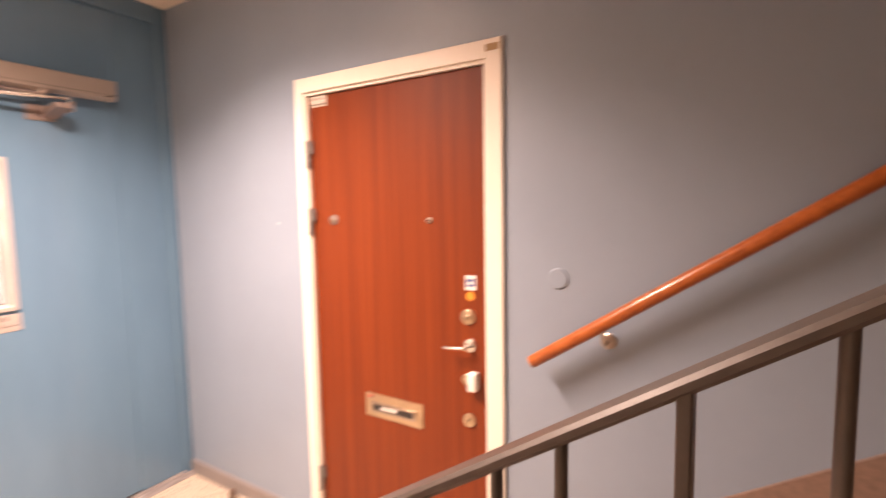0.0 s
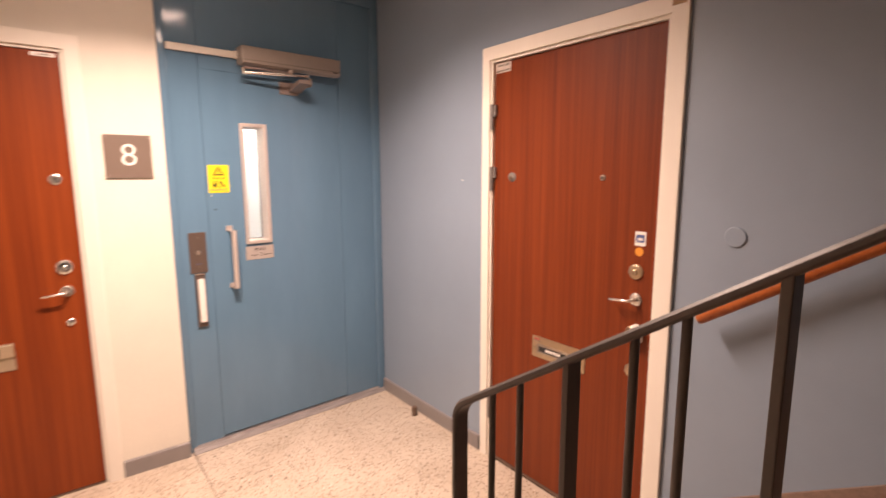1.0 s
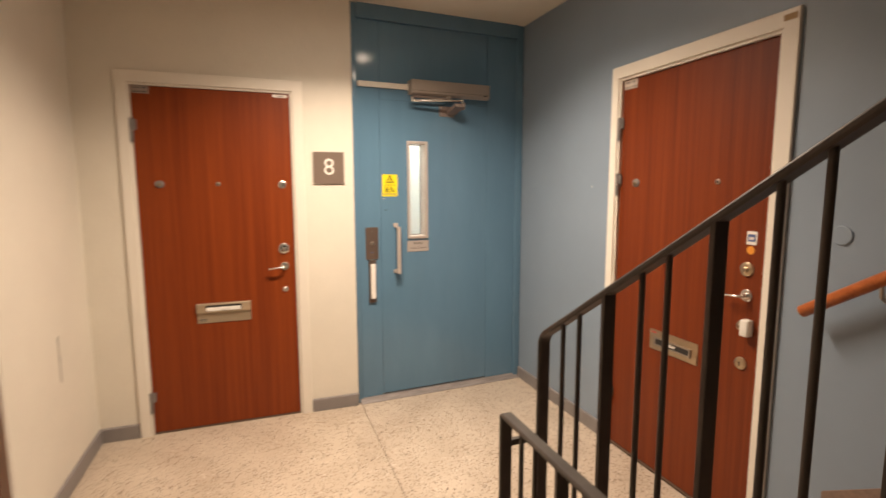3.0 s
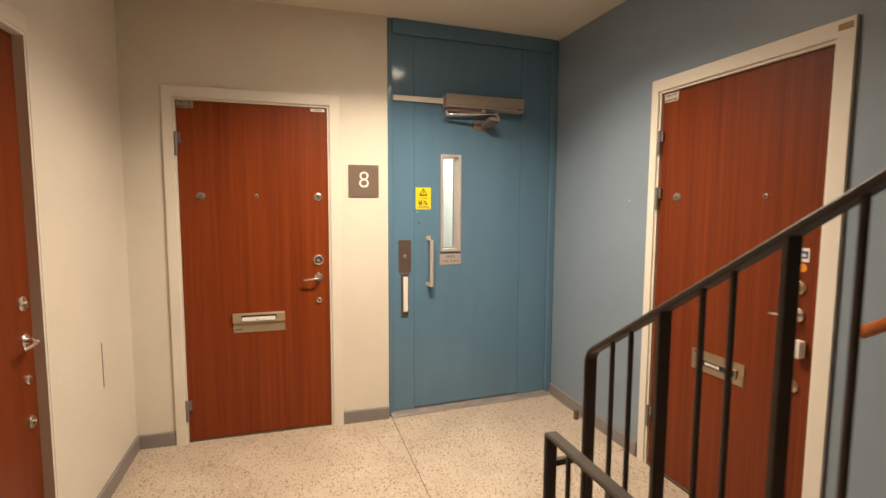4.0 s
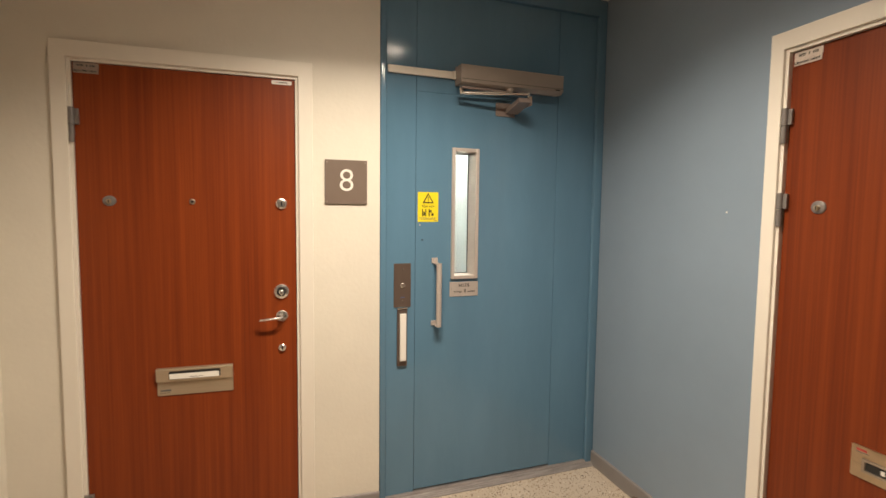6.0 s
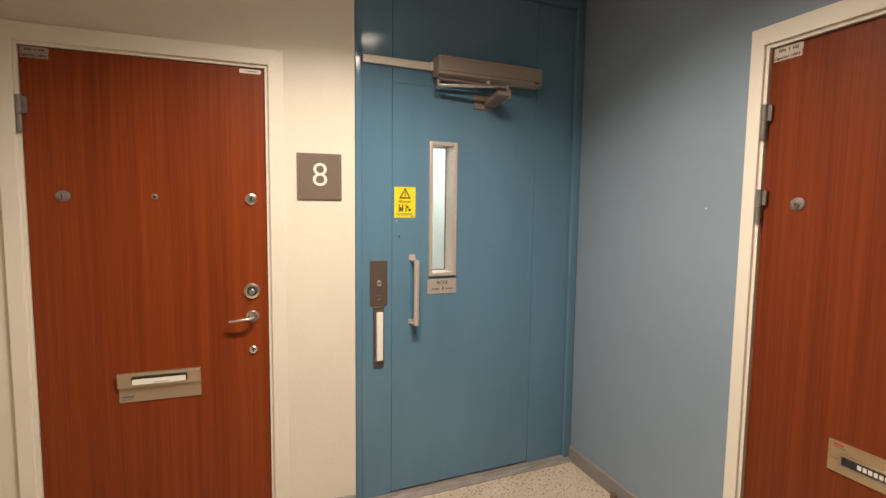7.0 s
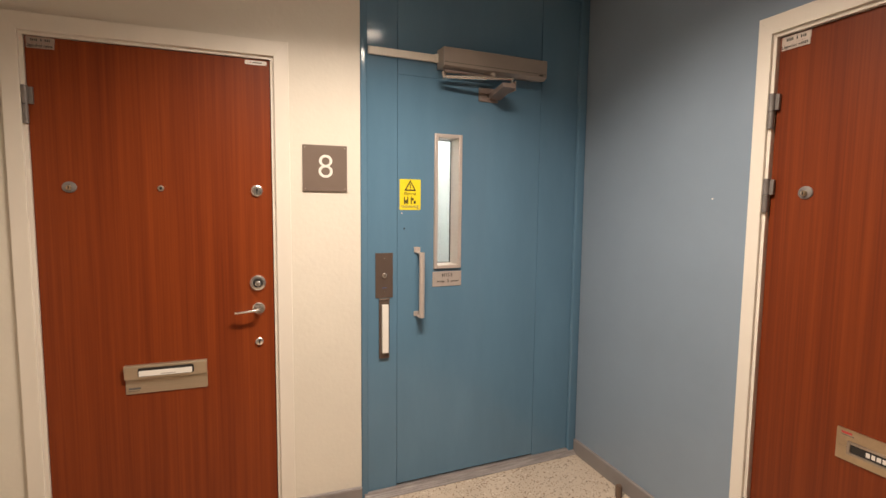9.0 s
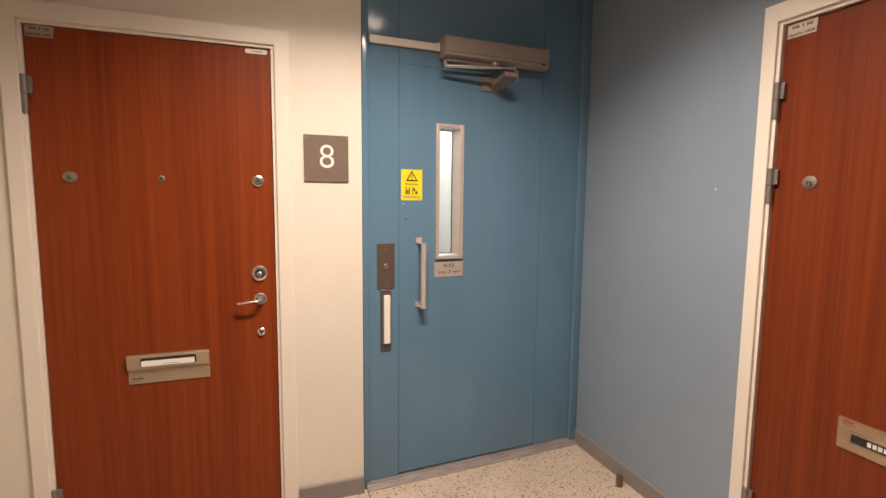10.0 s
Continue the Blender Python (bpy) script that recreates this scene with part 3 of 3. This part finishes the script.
for p, q in zip(hole, hole[1:] + hole[:1]):
    bm.faces.new((grid["f", *p], grid["f", *q], grid["b", *q], grid["b", *p]))
bmesh.ops.recalc_face_normals(bm, faces=bm.faces)
leaf = part("leaf", bm, LIFT, lift, "blue gloss-painted steel door leaf")
# sheets added behind the panels, coloured dark so the gaps look black
for x0, x1 in ((0.02, 0.30), (0.92, 1.25)):
    part("backing", block(x0, x1, 0.0455, 0.055, 0.02, 2.6), LIFT_DARK, lift)
part("backing", block(0.301, 0.919, 0.0455, 0.055, 1.98, 2.6), LIFT_DARK, lift)
part("backing", block(0.301, 0.919, 0.0455, 0.055, 0.02, 0.15), LIFT_DARK, lift)
# window in the leaf
bm = bmesh.new()
F0, F1, G0, G1 = 0.372, 0.521, 1.130, 1.799
for x0, x1, z0, z1 in ((F0, F0 + 0.018, G0, G1), (F1 - 0.018, F1, G0, G1), (F0 + 0.0179, F1 - 0.0179, G0, G0 + 0.018), (F0 + 0.0179, F1 - 0.0179, G1 - 0.018, G1)):
    box(bm, x0, x1, -0.010, 0.106, z0, z1, 0.0025)
wf = part("window_frame", bm, ALU, leaf, "brushed aluminium window frame")
pane = part("pane", block(F0 + 0.010, F1 - 0.010, 0.096, 0.101, G0 + 0.010, G1 - 0.010), GLASS, leaf, "narrow clear glass pane")
pane.visible_shadow = False
# thin dark border inside the frame, just in front of the pane
bm = bmesh.new()
for x0, x1, z0, z1 in ((F0 + 0.0181, F0 + 0.0215, G0 + 0.0181, G1 - 0.0181), (F1 - 0.0215, F1 - 0.0181, G0 + 0.0181, G1 - 0.0181), (F0 + 0.0216, F1 - 0.0216, G0 + 0.0181, G0 + 0.0215), (F0 + 0.0216, F1 - 0.0216, G1 - 0.0225, G1 - 0.0181)):
    box(bm, x0, x1, 0.089, 0.0955, z0, z1)
part("pane_border", bm, DARK, leaf, "thin dark strip around the pane")
# pull handle
bm = bmesh.new()
box(bm, 0.268, 0.300, -0.004, 0.0015, 1.215, 1.242, 0.001)
box(bm, 0.278, 0.304, -0.046, -0.003, 1.211, 1.217, 0.002)
box(bm, 0.268, 0.300, -0.004, 0.0015, 0.896, 0.920, 0.001)
box(bm, 0.278, 0.304, -0.046, -0.003, 0.896, 0.902, 0.002)
tube(bm, [(0.293, -0.046, 0.896), (0.293, -0.046, 0.8975), (0.293, -0.046, 1.2155), (0.293, -0.046, 1.217)], 0.0135, 24)
hd = part("pull_handle", bm, ALU, leaf, "aluminium pull handle")
for z in (1.231, 0.909):
    for x in (0.2745, 0.2935):
        part("screw", lathe(bmesh.new(), x, z, [(-0.004, 0.0028), (-0.0052, 0.0024)], 10), GREYBOX, hd)
bm = bmesh.new()
prof = [(0.03, 0.0), (-0.045, 0.0), (-0.044, 0.006), (-0.036, 0.008), (-0.0345, 0.0115), (-0.027, 0.0135), (-0.0255, 0.017), (-0.018, 0.0195), (-0.014, 0.029), (0.03, 0.030)]
a = [bm.verts.new((0.012, y, z)) for y, z in prof]
b = [bm.verts.new((1.276, y, z)) for y, z in prof]
bm.faces.new(a)
bm.faces.new(b[::-1])
for i in range(len(prof)):
    bm.faces.new((a[i], b[i], b[(i + 1) % len(prof)], a[(i + 1) % len(prof)]))
bmesh.ops.recalc_face_normals(bm, faces=bm.faces)
part("sill", bm, SILL, lift, "worn aluminium door sill")
for z in (0.30, 0.62, 0.93, 1.5):
    part("screw", lathe(bmesh.new(), 0.043, z, [(0.0, 0.004), (-0.002, 0.0035)], 10), LIFT, lift)
part("scratch", lathe(bmesh.new(), 0.218, 1.333, [(0.002, 0.005), (0.0012, 0.004)], 9), LIFT_DARK, leaf, "small chip in the paint")
part("scratch", lathe(bmesh.new(), 0.205, 1.408, [(0.002, 0.004), (0.0012, 0.003)], 9), ALU, leaf, "small chip in the paint")

# lift car behind the window
car = thing("lift_car", LIFT_POSE, "pale lit lift car behind the door window", "lift car")
bm = bmesh.new()
box(bm, 0.15, 1.15, 0.75, 0.78, 0.0, 2.3)
box(bm, 0.15, 0.18, 0.10, 0.75, 0.0, 2.3)
box(bm, 1.12, 1.15, 0.10, 0.75, 0.0, 2.3)
box(bm, 0.15, 1.15, 0.10, 0.78, -0.03, 0.0)
box(bm, 0.15, 1.15, 0.10, 0.78, 2.3, 2.33)
part("cabin", bm, CARWALL, car)
part("cabin_lamp", block(0.40, 0.90, 0.25, 0.60, 2.27, 2.298), CARGLOW, car, "white glowing lamp panel")

# door operator over the lift door
op = thing("door_operator", LIFT_POSE, "grey automatic door operator with a folding steel arm", "door operator")
bm = bmesh.new()
prof = [(0.0, 2.105), (-0.060, 2.096), (-0.083, 2.110), (-0.085, 2.190), (-0.081, 2.194), (0.0, 2.194)]
a = [bm.verts.new((0.385, y, z)) for y, z in prof]
b = [bm.verts.new((0.962, y, z)) for y, z in prof]
bm.faces.new(a)
bm.faces.new(b[::-1])
for i in range(len(prof)):
    bm.faces.new((a[i], b[i], b[(i + 1) % 6], a[(i + 1) % 6]))
bmesh.ops.recalc_face_normals(bm, faces=bm.faces)
hs = part("housing", bm, GREYBOX, op, "grey metal operator housing")
part("cover_joint", block(0.3855, 0.9615, -0.0856, -0.0840, 2.1235, 2.1248), DARK, hs)
part("end_cap", block(0.3825, 0.3852, -0.084, 0.0, 2.104, 2.193), GREYBOX, hs)
part("maker_mark", block(0.915, 0.940, -0.0857, -0.0845, 2.114, 2.120), DARK, hs)
part("pivot", lathe(bmesh.new(), 0, 0, [(-0.02, 0.020), (0.0, 0.020), (0.012, 0.015)], 20), GREYBOX, op).matrix_local = pose(0.66, -0.055, 2.090, -90, 0, 0)
part("drive_arm", tube(bmesh.new(), [(0.390, -0.072, 2.084), (0.66, -0.060, 2.084)], 0.010, 20, 0.7), PINKSTEEL, op, "steel drive arm")
bm = tube(bmesh.new(), [(0.394, -0.066, 2.058), (0.60, -0.105, 2.064)], 0.0085, 20)
tube(bm, [(0.60, -0.105, 2.064), (0.735, -0.128, 2.068)], 0.006, 20)
tube(bm, [(0.394, -0.052, 2.082), (0.394, -0.066, 2.048)], 0.011, 20)
part("link_rod", bm, CHROME, op, "polished steel link rod")
bk = part("bracket", block(0.612, 0.722, -0.004, 0.002, 1.975, 2.043, bevel=0.001), PINKSTEEL, op, "steel door bracket")
bm = bmesh.new()
prof = [(-0.004, 2.016), (-0.004, 1.990), (-0.145, 2.024), (-0.145, 2.044)]
a = [bm.verts.new((0.668, y, z)) for y, z in prof]
b = [bm.verts.new((0.736, y, z)) for y, z in prof]
bm.faces.new(a)
bm.faces.new(b[::-1])
for i in range(4):
    bm.faces.new((a[i], b[i], b[(i + 1) % 4], a[(i + 1) % 4]))
bmesh.ops.recalc_face_normals(bm, faces=bm.faces)
part("bracket_arm", bm, PINKSTEEL, bk)
part("pivot_pin", block(0.724, 0.734, -0.134, -0.122, 2.038, 2.078, bevel=0.002), CHROME, bk)
part("bracket_lip", block(0.7365, 0.740, -0.149, -0.07, 2.010, 2.056, bevel=0.001), PINKSTEEL, bk)
for x in (0.621, 0.713):
    for z in (1.984, 2.034):
        part("screw", lathe(bmesh.new(), x, z, [(-0.004, 0.004), (-0.0065, 0.0032)], 10), CHROME, bk)

duct = thing("cable_duct", LIFT_POSE, "cream plastic cable duct beside the door operator", "cable duct")
part("channel", block(0.036, 0.365, -0.016, 0.0, 2.136, 2.170, bevel=0.002), TRIM, duct)
part("end_sleeve", block(0.365, 0.3822, -0.018, 0.0, 2.134, 2.174, bevel=0.002), TRIM, duct)

# call panel and its lit bar
cp = thing("call_panel", LIFT_POSE, "brown metal lift call panel with a round button", "call panel")
part("plate", block(0.071, 0.158, -0.005, 0.0, 0.999, 1.217, bevel=0.001), BROWNPLATE, cp)
bt = part("button", lathe(bmesh.new(), 0.115, 1.108, [(-0.004, 0.0125), (-0.010, 0.0125), (-0.011, 0.0105), (-0.0095, 0.0095)], 24), CHROME, cp, "round chrome call button")
part("button_face", lathe(bmesh.new(), 0.115, 1.108, [(-0.008, 0.009), (-0.0102, 0.0085)], 20), NICKEL, bt)
for z in (1.189, 1.031):
    part("screw", lathe(bmesh.new(), 0.115, z, [(-0.004, 0.0042), (-0.0066, 0.0034)], 12), CHROME, cp)
part("print_bar", block(0.103, 0.127, -0.0057, -0.0048, 1.0465, 1.0495), STICKERBLUE, cp)
ri = thing("indicator_bar", LIFT_POSE, "narrow steel indicator box with a white strip", "indicator")
part("backplate", block(0.088, 0.139, -0.012, 0.0, 0.702, 0.990, bevel=0.0015), BROWNPLATE, ri)
part("cap", block(0.0875, 0.1395, -0.016, 0.0, 0.9905, 0.9965, bevel=0.001), CHROME, ri)
part("strip", block(0.099, 0.131, -0.026, -0.011, 0.730, 0.968, bevel=0.003), WHITE, ri, "white plastic strip")

# signs on the lift
ws = thing("warning_sign", LIFT_POSE, "yellow crush-hazard sticker with black triangle and print", "warning sign")
part("face", plate(bmesh.new(), rounded(0.193, 0.301, 1.424, 1.572, 0.004), 0.0008, 0.002), YELLOW, ws)
cx, cz, s = 0.247, 1.535, 0.030
tri = lambda k: [(cx - s * k, cz - s * 0.62 * k), (cx + s * k, cz - s * 0.62 * k), (cx, cz + s * 1.12 * k)]
pt = part("triangle", plate(bmesh.new(), tri(1.0), 0.0002, 0.001), INK, ws)
part("triangle_field", plate(bmesh.new(), tri(0.66), -0.0004, 0.0004), YELLOW, pt)
part("exclamation_mark", block(cx - 0.0022, cx + 0.0022, -0.001, -0.0002, cz - 0.006, cz + 0.015), INK, pt)
part("exclamation_mark", block(cx - 0.0022, cx + 0.0022, -0.001, -0.0002, cz - 0.0135, cz - 0.009), INK, pt)
lettering("words", "Klämrisk", 0.0175, cx, 0.0002, 1.5015, INK, ws, 1.05, 0.004)
for x0, x1, z0, z1 in ((0.215, 0.220, 1.452, 1.488), (0.222, 0.230, 1.455, 1.474), (0.232, 0.237, 1.452, 1.488), (0.250, 0.255, 1.452, 1.488), (0.257, 0.265, 1.470, 1.482), (0.265, 0.276, 1.455, 1.468)):
    part("pictogram_bar", block(x0, x1, 0.0, 0.001, z0, z1), INK, ws)
for z, a, b in ((1.442, 0.2, 0.29), (1.436, 0.205, 0.286), (1.4295, 0.278, 0.294)):
    part("print_bar", block(a, b, 0.0, 0.001, z, z + 0.0025), GREYINK, ws)

hp = thing("capacity_plate", LIFT_POSE, "pale metal lift plate with black words", "sign plate")
part("face", block(0.368, 0.527, -0.0005, 0.0018, 1.038, 1.114, bevel=0.0006), PALEPLATE, hp)
lettering("words", "HISS", 0.0245, 0.4475, -0.0007, 1.0945, INK, hp, 1.35)
lettering("words", "för högst", 0.0118, 0.413, -0.0007, 1.063, INK, hp)
lettering("words", "3", 0.0245, 0.4525, -0.0007, 1.065, INK, hp)
lettering("words", "personer", 0.0118, 0.490, -0.0007, 1.063, INK, hp)
for x in (0.377, 0.522):
    part("screw", lathe(bmesh.new(), x, 1.078, [(0.0, 0.0032), (-0.0018, 0.0026)], 10), GREYBOX, hp)

# storey sign on the cream wall
sg = thing("storey_sign", pose(0, -1.541, 0, 0, 0, 90), "square taupe storey sign with a white figure", "sign")
part("face", block(0.0, 0.194, -0.008, -0.001, 1.505, 1.709, bevel=0.001), SIGNBROWN, sg)
lettering("figure", "8", 0.148, 0.0985, -0.0086, 1.610, WHITE, sg, bold=-0.008)
for x in (0.010, 0.184):
    for z in (1.516, 1.698):
        part("screw", lathe(bmesh.new(), x, z, [(-0.008, 0.003), (-0.0092, 0.0025)], 10), GREYBOX, sg)

# small things on the walls and the floor
ds = thing("door_stop", pose(0.375, -0.062, 0), "small brown rubber door stop on the floor", "door stop")
bm = tube(bmesh.new(), [(0, 0, 0.0), (0, 0, 0.012), (0, 0, 0.0121), (0, 0, 0.052), (0, 0, 0.056)], 0.0165, 20)
part("post", bm, RUBBER, ds)
part("cap", tube(bmesh.new(), [(0, 0, 0.0562), (0, 0, 0.060)], 0.013, 20), RUBBER, ds)
cv = tagged(part("cover_disc", lathe(bmesh.new(), 2.153, 1.313, [(0.0, 0.034), (-0.004, 0.034), (-0.006, 0.031)], 32), BLUEGREY), "round wall cover painted over in blue-grey", "cover plate")
pin = tagged(part("wall_plug", lathe(bmesh.new(), 0.772, 1.486, [(0.0, 0.004), (-0.002, 0.0035)], 10), WHITE), "tiny white plug in the wall", "wall plug")
hatch = thing("wall_hatch", pose(0.48, SOUTH_Y, 0, 0, 0, 180), "flush cream-painted service hatch with a small lock", "hatch")
part("panel", block(0.004, 0.115, -0.003, 0.0, 0.555, 0.775, bevel=0.001), CREAM, hatch)
part("joint", block(0.0, 0.004, -0.0015, 0.0, 0.552, 0.778), DARK, hatch)
part("lock", lathe(bmesh.new(), 0.012, 0.66, [(-0.002, 0.006), (-0.004, 0.005)], 12), GREYBOX, hatch)

# ---- stairs ----
RUN, RISE, FIRST = 0.262, 0.1715, 2.20
stairs = thing("staircase", pose(0, 0, 0), "red-brown terrazzo stair flight along the blue wall", "staircase")
for i in range(10):
    bm = block(FIRST + RUN * i - 0.02, FIRST + RUN * (i + 1), -1.14, -0.012, RISE * (i + 1) - 0.045, RISE * (i + 1), bevel=0.004)
    box(bm, FIRST + RUN * i, FIRST + RUN * (i + 1), -1.13, -0.012, max(0.0, RISE * (i + 1) - 0.36), RISE * (i + 1) - 0.045)
    part("step", bm, STEP, stairs)
part("upper_landing", block(FIRST + RUN * 10, 6.0, -1.14, -0.001, RISE * 11 - 0.2, RISE * 11), STEP, stairs)
slope = RISE / RUN
z = lambda x: RISE + slope * (x - FIRST)
x1 = FIRST + RUN * 10
bm = plate(bmesh.new(), [(FIRST - 0.03, 0.0), (x1, z(x1) - RISE - 0.02), (x1, z(x1) + 0.24), (FIRST - 0.03, z(FIRST - 0.03) + 0.24)], -0.0115, -0.0005)
part("wall_string", bm, STEP, stairs, "red-brown skirting along the steps")

# wooden handrail on the wall
rail = thing("wall_handrail", pose(0, 0, 0), "round varnished wooden handrail on steel brackets", "handrail")
hx0, hz0, hs = 2.090, 1.040, 0.668
p = lambda x: (x, -0.072, hz0 + hs * (x - hx0))
part("rail", tube(bmesh.new(), [p(hx0), p(3.0), p(4.6)], 0.0215, 20), BEECH, rail)
part("end_cap", tube(bmesh.new(), [(hx0 - 0.004, -0.072, hz0 - 0.0026), p(hx0)], 0.0195, 20), NICKEL, rail, "pale metal end cap")
for x in (2.32, 3.30, 4.28):
    q = Vector(p(x))
    br = part("bracket", lathe(bmesh.new(), x, q.z - 0.070, [(0.0, 0.026), (-0.004, 0.026), (-0.008, 0.020)], 24), NICKEL, rail, "steel bracket with round foot")
    part("bracket_arm", tube(bmesh.new(), [(x, -0.006, q.z - 0.070), (x, -0.045, q.z - 0.072), (x, -0.066, q.z - 0.058), (x, -0.072, q.z - 0.02)], 0.0065, 20), NICKEL, br)

# steel balustrade of the rising flight
RY = -1.157
bal = thing("stair_balustrade", pose(0, 0, 0), "dark painted steel balustrade rising with the stairs", "balustrade")
rx0, rz0, rs = 2.136, 1.086, 0.655


def flat_rail(points, y, half, thick):
    """A flat bar with rounded edges swept along (x, z) points of its top face."""
    bm = bmesh.new()
    r = 0.004
    prof = [(-half + r, 0), (half - r, 0), (half, -r), (half, -thick + r), (half - r, -thick), (-half + r, -thick), (-half, -thick + r), (-half, -r)]
    rings = []
    for i, (px, pz) in enumerate(points):
        a, c = points[max(0, i - 1)], points[min(len(points) - 1, i + 1)]
        d = Vector((c[0] - a[0], c[1] - a[1])).normalized()
        nx, nz = -d.y, d.x
        rings.append([bm.verts.new((px + nx * h, y + w, pz + nz * h)) for w, h in prof])
    for a, c in zip(rings, rings[1:]):
        for i in range(8):
            bm.faces.new((a[i], a[(i + 1) % 8], c[(i + 1) % 8], c[i]))
    bm.faces.new(rings[0])
    bm.faces.new(rings[-1][::-1])
    bmesh.ops.recalc_face_normals(bm, faces=bm.faces)
    return bm


line = lambda x: rz0 + rs * (x - rx0)
pts = [(2.1325, 0.0), (2.1325, 1.058), (2.135, 1.071), (2.142, 1.084), (2.154, line(2.154))] + [(x, line(x)) for x in (2.5, 3.5, 4.7)]
part("top_rail", flat_rail(pts, RY, 0.0175, 0.014), STEEL, bal)
for i in range(10):
    x = 2.131 + 0.2665 * i
    if i:
        part("post", block(x - 0.006, x + 0.006, RY - 0.0155, RY + 0.0155, RISE * i, line(x) - 0.010, bevel=0.002), STEEL, bal)
    for dx in (0.0985, 0.1645):
        part("baluster", tube(bmesh.new(), [(x + dx, RY, RISE * (i + 1) if i else 0.14), (x + dx, RY, line(x + dx) - 0.012)], 0.0062, 20), STEEL, bal)

# level guard rail beside it
GY, GZ = -1.267, 0.878
gr = thing("guard_rail", pose(0, 0, 0), "dark painted steel guard rail at the landing edge", "guard rail")
pts = [(2.129, 0.0), (2.129, GZ - 0.010), (2.132, GZ - 0.003), (2.139, GZ)] + [(x, GZ) for x in (2.6, 4.0, 5.9)]
part("top_rail", flat_rail(pts, GY, 0.0175, 0.014), STEEL, gr)
for i in range(14):
    x = 2.14 + 0.262 * i
    if i:
        part("post", block(x - 0.006, x + 0.006, GY - 0.0155, GY + 0.0155, 0.0, GZ - 0.010, bevel=0.002), STEEL, gr)
    for dx in (0.083, 0.150):
        part("baluster", tube(bmesh.new(), [(x + dx, GY, 0.10), (x + dx, GY, GZ - 0.012)], 0.0062, 20), STEEL, gr)
part("bottom_rail", block(2.15, 5.9, GY - 0.012, GY + 0.012, 0.088, 0.102), STEEL, gr)
part("link_bar", block(2.126, 2.141, GY + 0.0165, RY - 0.0165, 0.782, 0.800, bevel=0.002), STEEL, gr)

# ---- lamp on the landing ceiling ----
lamp = thing("ceiling_lamp", pose(1.04, -1.27, TOP), "long flat white ceiling lamp, lit", "ceiling lamp")
part("housing", block(-0.085, 0.085, -0.50, 0.50, -0.055, 0.0, bevel=0.004), WHITE, lamp)
glim = new("lamp_light", tube_light)
glim.parent, glim.location = lamp, (0, 0, -0.066)
part("diffuser", block(-0.055, 0.055, -0.46, 0.46, -0.060, -0.0555, bevel=0.002), DIFFUSER, lamp, "glowing white diffuser")
